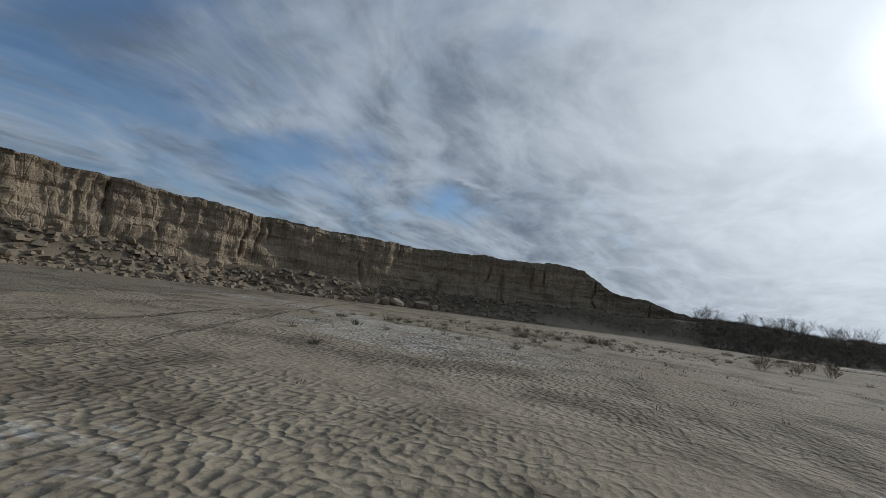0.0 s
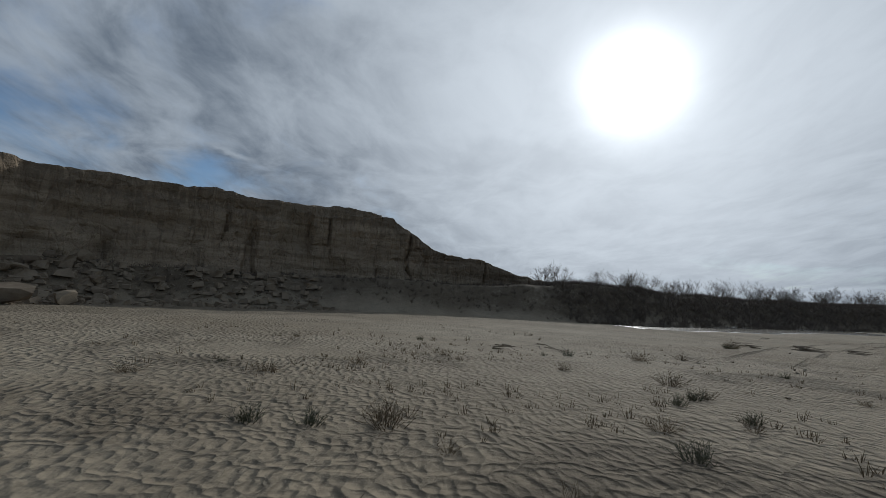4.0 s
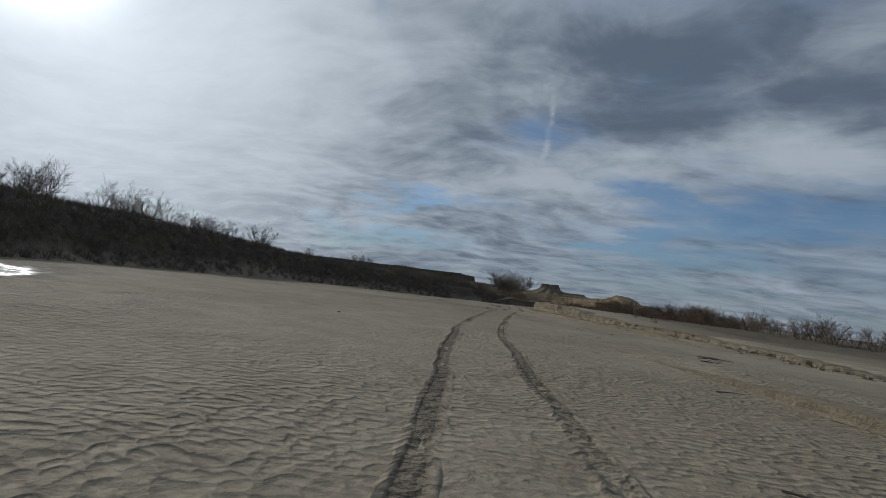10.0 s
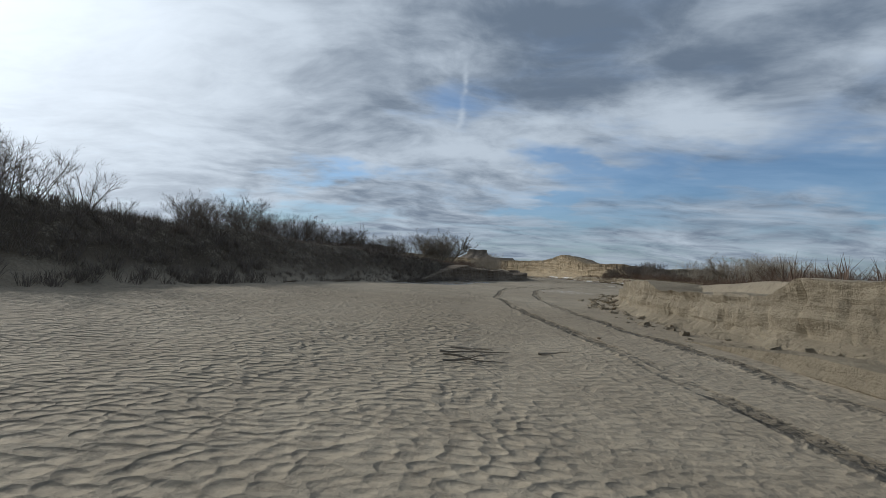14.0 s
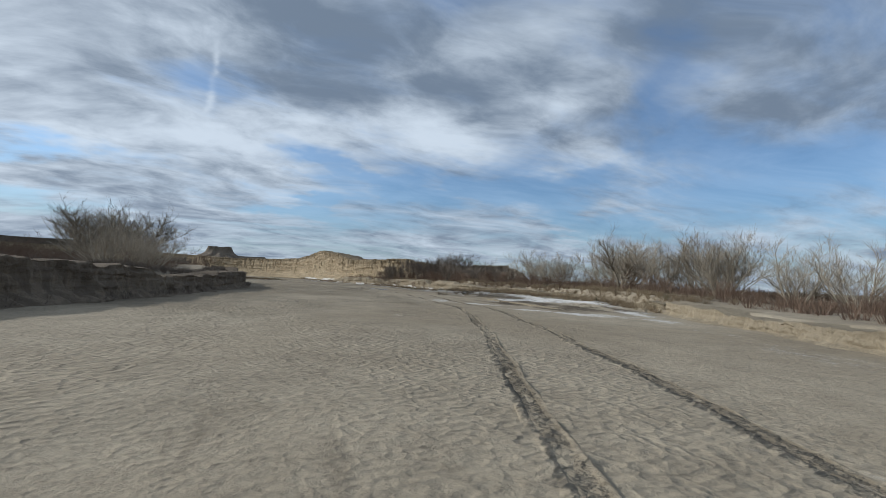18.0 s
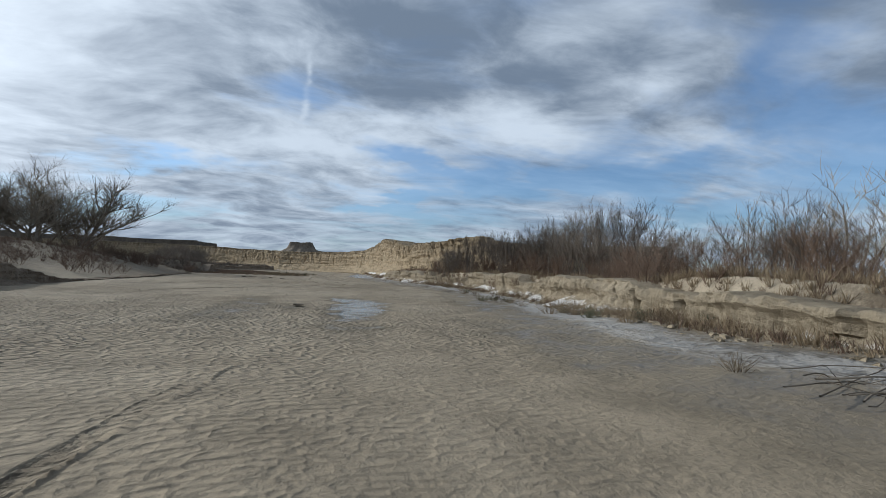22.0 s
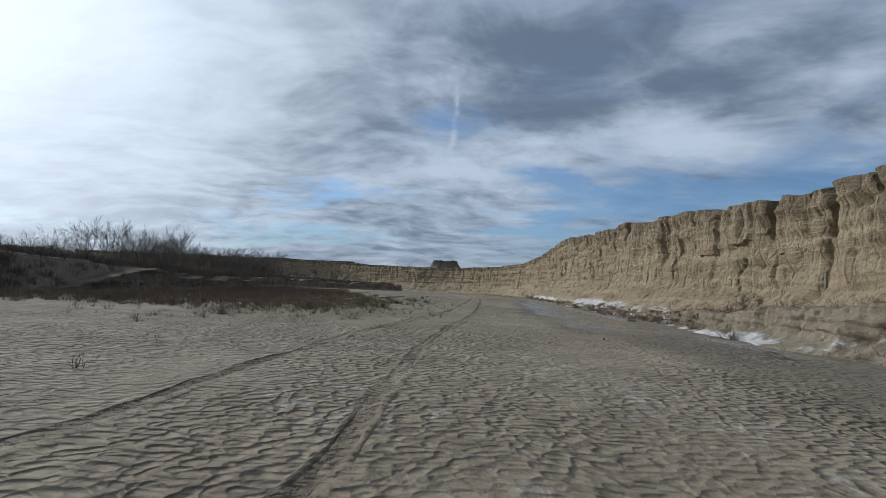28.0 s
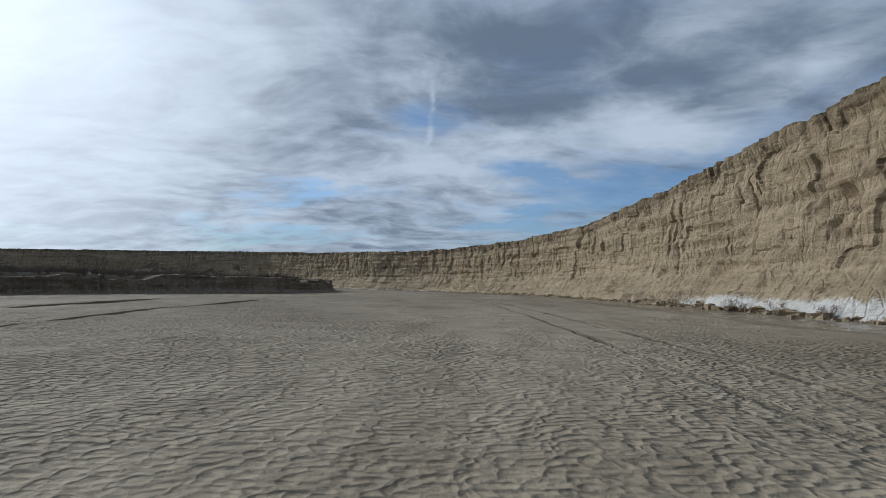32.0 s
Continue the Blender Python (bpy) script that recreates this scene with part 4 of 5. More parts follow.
def plant(name, label, category, seed, height, spread, stems, forks, twigs, mat, lean=0.5, thick=0.03, low=0.0, wide=1.0):
    """A leafless bush or tree: stems from the root, forks on the stems, twigs on the forks. Returns the thing, standing at the origin."""
    rnd = random.Random(seed)
    root = new(name)
    fine, made = ([], []), []
    for i in range(stems):
        wood = ([], [])
        a = 2 * math.pi * (i + rnd.random()) / stems
        out = lean * (0.35 + 0.9 * rnd.random())
        way = Vector((math.cos(a) * out, math.sin(a) * out, 1))
        ln = height * (0.62 + 0.38 * rnd.random()) * (0.85 if stems > 1 else 0.6)
        st = Vector((math.cos(a), math.sin(a), 0)) * spread * 0.25 * rnd.random() + Vector((0, 0, -0.1))
        pts, rad = shoot(rnd, st, way, ln, thick * (0.7 + 0.6 * rnd.random()), 6, 0.13, 0.05)
        tube_bm(*wood, pts, rad, 5 if stems < 5 else 4)
        for j in range(forks):
            q = low + (1 - low) * (0.18 + 0.8 * rnd.random())
            idx = min(int(q * 6), 5)
            b = pts[idx].lerp(pts[idx + 1], min(q * 6 - idx, 1))
            aa = rnd.random() * 6.283
            w2 = (pts[idx + 1] - pts[idx]).normalized() + Vector((math.cos(aa), math.sin(aa), 0.25 * rnd.random())) * (0.7 + 0.5 * rnd.random()) * wide
            p2, r2 = shoot(rnd, b, w2, ln * (0.22 + 0.3 * rnd.random()) * (1.15 - 0.5 * q), rad[idx] * 0.6, 5, 0.16, 0.06)
            tube_bm(*fine, p2, r2, 3)
            for k in range(twigs):
                q2 = 0.2 + 0.8 * rnd.random()
                i2 = min(int(q2 * 5), 4)
                aa = rnd.random() * 6.283
                w3 = (p2[i2 + 1] - p2[i2]).normalized() + Vector((math.cos(aa), math.sin(aa), 0.5 * rnd.random())) * 0.8 * wide
                p3, r3 = shoot(rnd, p2[i2 + 1], w3, height * (0.07 + 0.11 * rnd.random()), max(0.006, r2[i2] * 0.55), 3, 0.2, 0.08)
                tube_bm(*fine, p3, r3, 3)
        ob = new("stem", mesh_of(name + "_stem", *wood, mat))
        ob.parent = root
    ob = tagged(new("crown", mesh_of(name + "_crown", *fine, mat)), kind="stuff")
    ob.parent = root
    return tagged(root, label, category)


def put_at(ob, x, y, scale=1.0, turn=0.0, sink=0.05, tilt=0.0):
    """A copy of a thing on the ground, at a place of the chart."""
    return set_down(ob, *(float(v) for v in bend(x, y)), scale, turn, sink, tilt)


def set_down(ob, x, y, scale=1.0, turn=0.0, sink=0.05, tilt=0.0):
    """A copy of a thing on the ground, at its true place."""
    c = copy_thing(ob, pose(x, y, ground_z(x, y) - sink, tilt, 0, turn))
    c.scale = (scale, scale, scale * 1.0)
    return c


R = random.Random(12)
KINDS = {
    "dark": [plant("bare_bush", "dark leafless tamarisk bush on a bank", "bush", 100 + i, 3.0, 1.6, 9, 10, 8, TWIG, 0.75, 0.028) for i in range(3)],
    "red": [plant("willow_bush", "reddish brown leafless willow thicket", "bush", 200 + i, 2.4, 1.8, 8, 10, 7, TWIG_RED, 0.55, 0.02) for i in range(3)],
    "rod": [plant("willow_clump", "tall upright leafless willow rods", "bush", 500 + i, 3.6, 1.5, 8, 9, 8, TWIG, 0.34, 0.024, 0.2, 0.55) for i in range(3)],
    "pale": [plant("pale_bush", "pale grey leafless bush", "bush", 300 + i, 3.0, 1.8, 10, 8, 7, TWIG_PALE, 0.8, 0.028) for i in range(3)],
    "tree": [plant("bare_tree", "leafless cottonwood tree with spreading branches", "tree", 400 + i, 6.0, 0.8, 5, 20, 14, TWIG_GREY, 1.15, 0.10, 0.12, 1.25) for i in range(2)],
}
def row(kind, pts, n, spread, smin, smax, group=""):
    """Bushes strewn along a line of places."""
    p, s = along(pts, 0.5)
    for i in range(n):
        q = p[int((i + R.random()) / n * (len(p) - 1))]
        c = set_down(R.choice(KINDS[kind]), q[0] + R.gauss(0, spread), q[1] + R.gauss(0, spread), R.uniform(smin, smax), R.uniform(0, 360))
        if group:
            tagged(c, group=group)


# west bank above the bend
row("dark", [(-104, 27), (-105, 36), (-111, 48), (-117, 58)], 24, 1.0, 0.7, 1.1, "bushes on the west bank")
row("dark", [(-117, 60), (-120, 68), (-119, 76), (-117, 82)], 16, 1.4, 0.9, 1.3, "bushes on the west bank")
row("dark", [(-113, 88), (-108, 100), (-103, 112), (-101, 118)], 5, 1.0, 0.4, 0.7, "bushes on the west bank")
row("dark", [(-101, 120), (-98.5, 128), (-97, 134)], 8, 0.9, 0.7, 1.0, "bushes on the west bank")
row("dark", [(-106, 130), (-100.5, 135), (-96, 139), (-93.5, 141)], 34, 0.8, 0.75, 1.15, "bushes on the west bank")
for x, y, sc in ((-107.5, 98, 0.8), (-108.5, 97, 0.75), (-103, 111, 0.95), (-102, 112.5, 0.9), (-104, 110, 0.8), (-98.5, 123, 0.8), (-99.5, 121.5, 0.75), (-112, 84, 0.6)):
    tagged(put_at(R.choice(KINDS["dark"]), x, y, sc, R.uniform(0, 360)), group="bushes on the west bank")
for x, y, sc in ((-109.9, 104, 1.1), (-108.4, 105.6, 0.95), (-111.8, 102.2, 0.8), (-102.8, 109.2, 0.95), (-101.6, 110.6, 0.9), (-104, 107.8, 0.75), (-100, 113, 0.7), (-97.4, 121.5, 0.8), (-98.6, 119.5, 0.7)):
    tagged(put_at(R.choice(KINDS["dark"]), x, y, sc, R.uniform(0, 360)), group="bushes on the west bank")
for x, y, sc in ((-60.5, 25.4, 0.5), (-62.0, 26.6, 0.45), (-58.4, 26.4, 0.5), (-57.0, 24.6, 0.4), (-63.6, 28.6, 0.5), (-65.2, 30.2, 0.4), (-59.8, 28.4, 0.55), (-69.3, 76.8, 0.4), (-70.2, 80.5, 0.35), (-72.4, 87.4, 0.4)):
    put_at(R.choice(KINDS["red"]), x, y, sc, R.uniform(0, 360))
row("dark", [(-45, -27.6), (-60, -24.6), (-71, -21), (-81, -15.6), (-90, -10.8)], 16, 0.5, 0.2, 0.38, "shrubs on the south rim")
row("red", [(-98, 148), (-94, 158), (-92, 168), (-90, 178)], 20, 1.4, 0.4, 0.8)
row("pale", [(-90, 165), (-91, 175), (-91, 190)], 13, 1.0, 1.1, 1.7)
row("red", [(-86, 190), (-88, 205), (-91, 222)], 22, 1.4, 0.6, 1.05)
# the big cottonwoods west of the wash
for x, y, k, sc in ((-106.5, 243, 1, 2.9), (-109, 238, 0, 2.6), (-111.5, 244, 1, 3.0), (-115, 237, 0, 2.3), (-108, 248, 1, 2.2)):
    put_at(KINDS["tree"][k], x, y, sc, R.uniform(0, 360))
row("red", [(-92, 246), (-97, 240), (-103, 236)], 18, 1.4, 0.9, 1.4)
row("rod", [(-99, 272), (-102, 286), (-106, 302), (-111, 318), (-117, 338)], 64, 2.2, 0.9, 1.5)
row("pale", [(-99, 266), (-106, 290)], 7, 2.0, 1.0, 1.5)
row("rod", [(-94, 242), (-97, 258), (-101, 275), (-104, 300)], 26, 1.8, 0.5, 0.85)
row("red", [(-90, 250), (-95, 268), (-101, 285), (-109, 310), (-116, 345)], 40, 3.0, 0.4, 0.75)
row("rod", [(-113, 325), (-117, 345), (-114, 368), (-105, 386)], 16, 2.0, 0.5, 0.8)
row("rod", [(-126, 340), (-130, 362)], 16, 2.6, 1.1, 1.7)
put_at(KINDS["tree"][1], -130, 366, 2.0, 40)
put_at(KINDS["pale"][1], -121, 346, 1.2, 140)
# thicket along the east bank
row("rod", [(-49, 182), (-48.5, 190), (-48.5, 197)], 22, 1.0, 0.65, 0.9, "willows on the east bank")
row("rod", [(-48.5, 197), (-47.5, 205), (-47.5, 211), (-48.5, 218)], 40, 1.1, 1.05, 1.5, "willows on the east bank")
row("red", [(-51.5, 180), (-50.5, 192), (-50, 204), (-50, 214), (-51.5, 226)], 60, 1.2, 0.6, 1.1, "willows on the east bank")
row("rod", [(-51.3, 220), (-49.5, 224), (-46.5, 227)], 16, 0.8, 0.8, 1.15, "willows on the east bank")
row("dark", [(-51.5, 221), (-50, 225.5)], 6, 0.6, 0.6, 0.9, "willows on the east bank")
row("red", [(-58, 120), (-52, 140), (-50, 150)], 16, 1.8, 0.5, 0.85)
row("red", [(-50, 158), (-49, 170), (-50, 180)], 18, 1.2, 0.6, 0.95)
row("pale", [(-44, 150), (-42, 158), (-41, 168), (-42, 178), (-44, 190)], 30, 1.6, 1.5, 2.3, "pale bushes east of the wash")
put_at(KINDS["tree"][0], -48.5, 166, 1.1, 100)
put_at(KINDS["tree"][1], -42, 162, 1.25, 10)
put_at(KINDS["tree"][1], -40, 172, 1.35, 200)
row("red", [(-48, 84), (-52, 98), (-57, 110), (-58, 120)], 36, 2.2, 0.9, 1.4)
row("red", [(-67, 96), (-69, 106), (-66, 118), (-60, 132)], 34, 1.5, 0.75, 1.25, "brush behind the cut bank")
row("rod", [(-40, 120), (-44, 135)], 8, 3.0, 0.7, 1.0)
row("red", [(-51.5, 232), (-52, 246), (-52.5, 258)], 12, 0.5, 0.35, 0.6)
row("red", [(-51.5, 340), (-52, 366)], 7, 0.6, 0.35, 0.55)


# ---- wheel ruts ----
def rut(line, width=0.30, seed=91):
    """A pressed wheel rut: sunk tread between crumbled rims, fading into the sand."""
    p, s = along(line, 0.14)
    tan = np.gradient(p, axis=0)
    tan /= np.linalg.norm(tan, axis=1)[:, None]
    nr = np.column_stack([tan[:, 1], -tan[:, 0]])
    prof = np.array([(-1.0, -0.03, 0), (-0.72, 0.003, 0.15), (-0.5, 0.024, 0.6), (-0.36, 0.014, 0.9), (0.0, 0.010, 0.8), (0.36, 0.014, 0.9), (0.5, 0.024, 0.6), (0.72, 0.003, 0.15), (1.0, -0.03, 0)])
    wob = 0.06 * fbm(s / 2.0, 0, 0, 3, seed)
    ends = smooth(0, 3, np.minimum(s, s[-1] - s))
    z = terrain(p[:, 0], p[:, 1])[0]
    X, Y, Z, A = [], [], [], []
    for o, h, a in prof:
        e = o * width * (1 + 0.22 * fbm(s / 0.7, o * 3, 0, 3, seed + 1)) + wob
        X.append(p[:, 0] + nr[:, 0] * e), Y.append(p[:, 1] + nr[:, 1] * e)
        Z.append(z + h + 0.016 * fbm(s / 0.3, o * 2, 0, 3, seed + 2) * (abs(o) < 0.9))
        A.append(a * ends * np.clip(0.75 + 0.5 * fbm(s / 3.0, o, 0, 3, seed + 3), 0, 1))
    A = np.array(A)
    ob = new("tyre_rut", grid_mesh("tyre_rut", np.array(X), np.array(Y), np.array(Z), {"salt": 0 * A, "wet": 0 * A + 0.3 * smooth(160, 178, unbend(np.array(X), np.array(Y))[1]), "ripple": 0 * A + 0.4, "veg": 0 * A, "rut": A}))
    ob.data.materials.append(SAND)
    return tagged(ob, "dark wheel rut pressed into damp sand", "wheel track", kind="structure")


RUN_A = [(-69.5, 21), (-72, 24), (-75, 27.4), (-77.7, 31), (-81.5, 37.2), (-82.7, 39), (-83.1, 41), (-83.8, 44.2), (-84, 50), (-84, 54.8), (-84.4, 62), (-84.4, 71), (-84.2, 78), (-84.3, 84), (-83.6, 92), (-83.4, 101), (-83.6, 112),
         (-83.2, 122), (-82.5, 128), (-81.4, 133.3), (-79.2, 137.8), (-77.1, 140.7), (-74.5, 145.7), (-72.1, 151.5), (-70, 157.6), (-69, 163), (-67.9, 171), (-67.2, 175.7), (-66.7, 181.5)]
RUN_A2 = [(-68.2, 22.5), (-71, 25.6), (-73.9, 29.1), (-76.6, 32.7), (-80, 37.7), (-81.1, 39.3), (-82, 43), (-82.5, 46), (-82.5, 51), (-82.4, 54.5), (-82.6, 61), (-82.4, 71), (-82.3, 77), (-82.1, 84.5), (-81.9, 95), (-82, 103), (-81.8, 113),
          (-81.2, 122), (-80.3, 128.3), (-79.1, 134.2), (-76.7, 138.8), (-75, 141), (-72.4, 145), (-71.2, 148.6), (-69.6, 153), (-68, 158.6), (-67, 163.5), (-65.6, 171.5), (-65.4, 176)]
RUN_B = [(-67.2, 212), (-68.5, 218.5), (-69.2, 228), (-68.6, 245), (-67.3, 260), (-67, 272), (-67.2, 310), (-68, 345), (-70.5, 372), (-75, 405)]
RUN_B2 = [(-64.7, 213), (-65.8, 219), (-66.4, 226), (-66.6, 242), (-65.7, 258), (-65.4, 270), (-65.7, 310), (-66.4, 345), (-69, 371), (-73.5, 404)]


RUN_C = [(-76, 199), (-72, 204.5), (-68.3, 209.3), (-66.8, 211.8), (-65.5, 213.6), (-63.4, 216.1), (-61.2, 218.3), (-58.5, 223.4)]
RUN_D = [(-31.2, 11.1), (-33.1, 10.6), (-35.1, 9.8), (-39.2, 7.5), (-49.3, 2.3), (-74.2, -9.6)]
RUN_D2 = [(-31.4, 8.4), (-33.4, 7.8), (-35.7, 7.2), (-41, 4.8), (-48.8, 0.8), (-68.5, -9.8)]
for i, run in enumerate((RUN_A, RUN_A2, RUN_B, RUN_B2, RUN_C, RUN_D, RUN_D2)):
    rut(run, 0.25 if i < 4 else 0.17 if i < 5 else 0.24, 91 + 7 * i)


# ---- rubble under the south cliff ----
def rock_mesh(seed):
    bm = bmesh.new()
    bmesh.ops.create_icosphere(bm, subdivisions=2, radius=1.0)
    rnd = random.Random(seed)
    cuts = [Vector((rnd.gauss(0, 1), rnd.gauss(0, 1), rnd.gauss(0, 1))).normalized() for _ in range(12)]
    lim = [rnd.uniform(0.35, 0.7) for _ in cuts]
    for v in bm.verts:
        for c, l in zip(cuts, lim):
            d = v.co.dot(c)
            if d > l:
                v.co -= c * (d - l)
        v.co += v.co.normalized() * 0.06 * noise.noise(v.co * 2.3 + Vector((seed, 0, 0)))
        v.co = Vector((v.co.x * 1.15, v.co.y * 0.9, v.co.z * 0.75))
    me = bpy.data.meshes.new("rock")
    bm.to_mesh(me)
    bm.free()
    me.materials.append(ROCK)
    return me


ROCKS = [rock_mesh(i) for i in range(6)]


def rock(x, y, size, label="angular fallen block of brown earth", cat="rock", sink=0.2, group="rubble"):
    ob = new("rock", R.choice(ROCKS))
    ob.matrix_basis = pose(x, y, ground_z(x, y) + size * (0.5 - sink), R.uniform(-15, 15), R.uniform(-15, 15), R.uniform(0, 360))
    ob.scale = (size, size, size * R.uniform(0.7, 1.1))
    return tagged(ob, label, cat, group)


def skirt_z(line, d, top, talus, foot=-0.3):
    """Height of the fallen-earth skirt d metres out from a cliff line."""
    return foot + 0.36 * (1 - min(d / talus, 1) ** 0.67) * (top - foot)


sfoot, fs = along(CL_S[1:6], 0.3)
stan = np.gradient(sfoot, axis=0)
stan /= np.linalg.norm(stan, axis=1)[:, None]
for i in range(230):
    k = R.randrange(len(sfoot))
    d = 0.6 + 4.6 * R.random() ** 1.1
    x, y = sfoot[k][0] + stan[k][1] * d, sfoot[k][1] - stan[k][0] * d
    size = min(abs(R.gauss(0.1, 0.26)) + 0.22, 0.9)
    ob = rock(x, y, size, group="rubble under the cliff")
    ob.location.z = max(ob.location.z, skirt_z(CL_S, d, 8.2, 3.6) + 0.15 * size)
for x, y, sz in ((-73, -8.5, 1.2), (-75, -7.5, 0.9), (-77.5, -7.2, 1.1), (-80, -5.5, 1.3), (-71, -10, 0.9), (-82.5, -4.5, 0.8), (-68, -12.5, 0.7)):
    rock(x, y, sz, "large fallen block of pale earth at the cliff foot", "boulder", group="rubble under the cliff")
def rubble(name, spots, smin, smax, mat, seed, label, lift=None):
    """Loose blocks and crumbs too many to count, each a small angular lump."""
    rnd = np.random.RandomState(seed)
    n = len(spots)
    z = terrain(spots[:, 0], spots[:, 1])[0]
    if lift is not None:
        z = np.maximum(z, lift)
    base = np.array([(-1, -1, -0.6), (1, -1, -0.6), (1, 1, -0.6), (-1, 1, -0.6), (-0.7, -0.8, 0.6), (0.8, -0.6, 0.7), (0.6, 0.8, 0.5), (-0.8, 0.6, 0.65)])
    sz = smin + (smax - smin) * rnd.rand(n) ** 3
    V = base[None] * (1 + 0.3 * rnd.randn(n, 8, 3)) * sz[:, None, None] * np.array([1.1, 0.9, 0.75])
    a = rnd.rand(n) * 6.283
    c, s = np.cos(a)[:, None], np.sin(a)[:, None]
    V = np.stack([V[..., 0] * c - V[..., 1] * s + spots[:, :1], V[..., 0] * s + V[..., 1] * c + spots[:, 1:2], V[..., 2] + (z + 0.25 * sz)[:, None]], -1).reshape(-1, 3)
    q = np.array([(0, 3, 2, 1), (4, 5, 6, 7), (0, 1, 5, 4), (1, 2, 6, 5), (2, 3, 7, 6), (3, 0, 4, 7)])
    F = (np.arange(n) * 8)[:, None, None] + q[None]
    me = bpy.data.meshes.new(name)
    me.from_pydata(V.tolist(), [], F.reshape(-1, 4).tolist())
    me.materials.append(mat)
    return tagged(new(name, me), label, "rubble", kind="stuff")


def strip_spots(line, n, lo, hi, seed, power=1.0):
    rnd = np.random.RandomState(seed)
    p, s = along(line, 0.5)
    t = np.gradient(p, axis=0)
    t /= np.linalg.norm(t, axis=1)[:, None]
    i = rnd.randint(0, len(p), n)
    o = lo + (hi - lo) * rnd.rand(n) ** power
    return p[i] + np.column_stack([-t[i, 1], t[i, 0]]) * o[:, None] + rnd.randn(n, 2) * 0.15


ssp = strip_spots(CL_S[1:7], 2600, -0.8, -6.0, 31, 1.3)
sd = -side_of(CL_S, ssp[:, 0], ssp[:, 1])[0]
rubble("cliff_rubble", ssp, 0.06, 0.42, ROCK, 32, "broken brown earth rubble under a cliff", np.array([skirt_z(CL_S, max(d, 0), 8.2, 3.6) for d in sd]))
rubble("bank_crumbs", strip_spots(RIGHT[11:18], 2600, -0.6, 1.3, 33, 1.4), 0.02, 0.11, BANK, 34, "pale crumbs of sand fallen from a bank")
rubble("track_bank_crumbs", strip_spots(RIGHT[3:10], 1400, -0.2, 1.4, 35, 1.6), 0.02, 0.13, BANK, 36, "pale crumbs of sand fallen from a bank")
rubble("silt_crumbs", strip_spots(CL_R[4:14], 2400, 0.3, 5.0, 37, 1.3), 0.04, 0.3, CLIFF, 38, "tan silt lumps fallen from a cliff")
rubble("talus_lumps", strip_spots(CL_R[6:13], 1500, 1.2, 4.4, 39, 1.0), 0.08, 0.5, CLIFF, 40, "large silt lumps at a cliff foot")
nfoot, fs = along([(-55.5, 262), (-55, 285), (-51.5, 310), (-50.5, 340), (-51, 362), (-58, 410), (-66, 428)], 0.5)
for i in range(70):
    q = nfoot[R.randrange(len(nfoot))]
    rock(q[0] + R.gauss(0.5, 0.7), q[1] + R.gauss(0, 0.5), abs(R.gauss(0.12, 0.2)) + 0.08, "tan lump of fallen silt", group="silt lumps")


# ---- weeds, driftwood and clods ----
def weed(seed, n, h, mat, label, spread=0.35):
    rnd = random.Random(seed)
    v, f = [], []
    for i in range(n):
        a, o = rnd.random() * 6.283, rnd.random()
        st = Vector((math.cos(a), math.sin(a), 0)) * spread * 0.4 * o
        pts, rad = shoot(rnd, st, Vector((math.cos(a) * o, math.sin(a) * o, 0.9)), h * rnd.uniform(0.4, 1.0), 0.006, 4, 0.18, 0.02)
        tube_bm(v, f, pts, rad, 3)
        for k in range(3):
            w = (pts[-1] - pts[-2]).normalized() + Vector((rnd.gauss(0, 0.7), rnd.gauss(0, 0.7), rnd.gauss(0, 0.4)))
            p2, r2 = shoot(rnd, pts[rnd.randrange(1, 4)], w, h * 0.3, 0.004, 2, 0.2, 0)
            tube_bm(v, f, p2, r2, 3)
    return tagged(new("dry_weed", mesh_of("dry_weed", v, f, mat)), label, "weed")


WEEDS = [weed(600 + i, 26 + 6 * i, 0.55, DRY, "dry brown weed clump on sand") for i in range(3)] + [weed(620, 40, 0.4, SAGE, "low grey green weed on sand")]


def weeds(n, x, y, rx, ry, smin, smax, group):
    for i in range(n):
        px, py = (float(v) for v in bend(x + R.gauss(0, rx), y + R.gauss(0, ry)))
        c = copy_thing(R.choice(WEEDS), pose(px, py, ground_z(px, py) - 0.03, 0, 0, R.uniform(0, 360)))
        k = R.uniform(smin, smax)
        c.scale = (k * 1.2, k * 1.2, k)
        tagged(c, group=group)


weeds(60, -57, 12, 5.5, 3.6, 0.3, 0.8, "weeds on the sand flat")
weeds(26, -63, 21, 4.5, 3.0, 0.3, 0.8, "weeds on the sand flat")
for x, y, sc in ((-57.2, 16.2, 1.3), (-57.6, 16.8, 1.1), (-55.6, 14.5, 0.9), (-52.4, 13.3, 1.0), (-55.4, 10.9, 0.8), (-48.9, 7.4, 0.8), (-49.4, 7.9, 0.7), (-37.6, 11.4, 0.6), (-75.2, 26.2, 0.9), (-75.5, 26.6, 0.8)):
    weeds(2, x, y, 0.15, 0.15, sc * 0.8, sc, "weeds on the sand flat")
weeds(14, -47, 8, 3.5, 2.0, 0.4, 0.8, "weeds on the sand flat")
weeds(80, -77, 266, 3.4, 10.0, 0.6, 1.5, "weeds by the track")
weeds(26, -55.5, 163, 1.6, 5.0, 0.6, 1.3, "weeds on the east bank")
weeds(34, -56.0, 190, 0.7, 9.0, 0.6, 1.4, "weeds on the east bank")
weeds(24, -53.8, 232, 0.8, 9.0, 0.6, 1.3, "weeds on the east bank")
weeds(14, -60, 174, 1.4, 2.0, 0.5, 1.0, "weeds on the east bank")


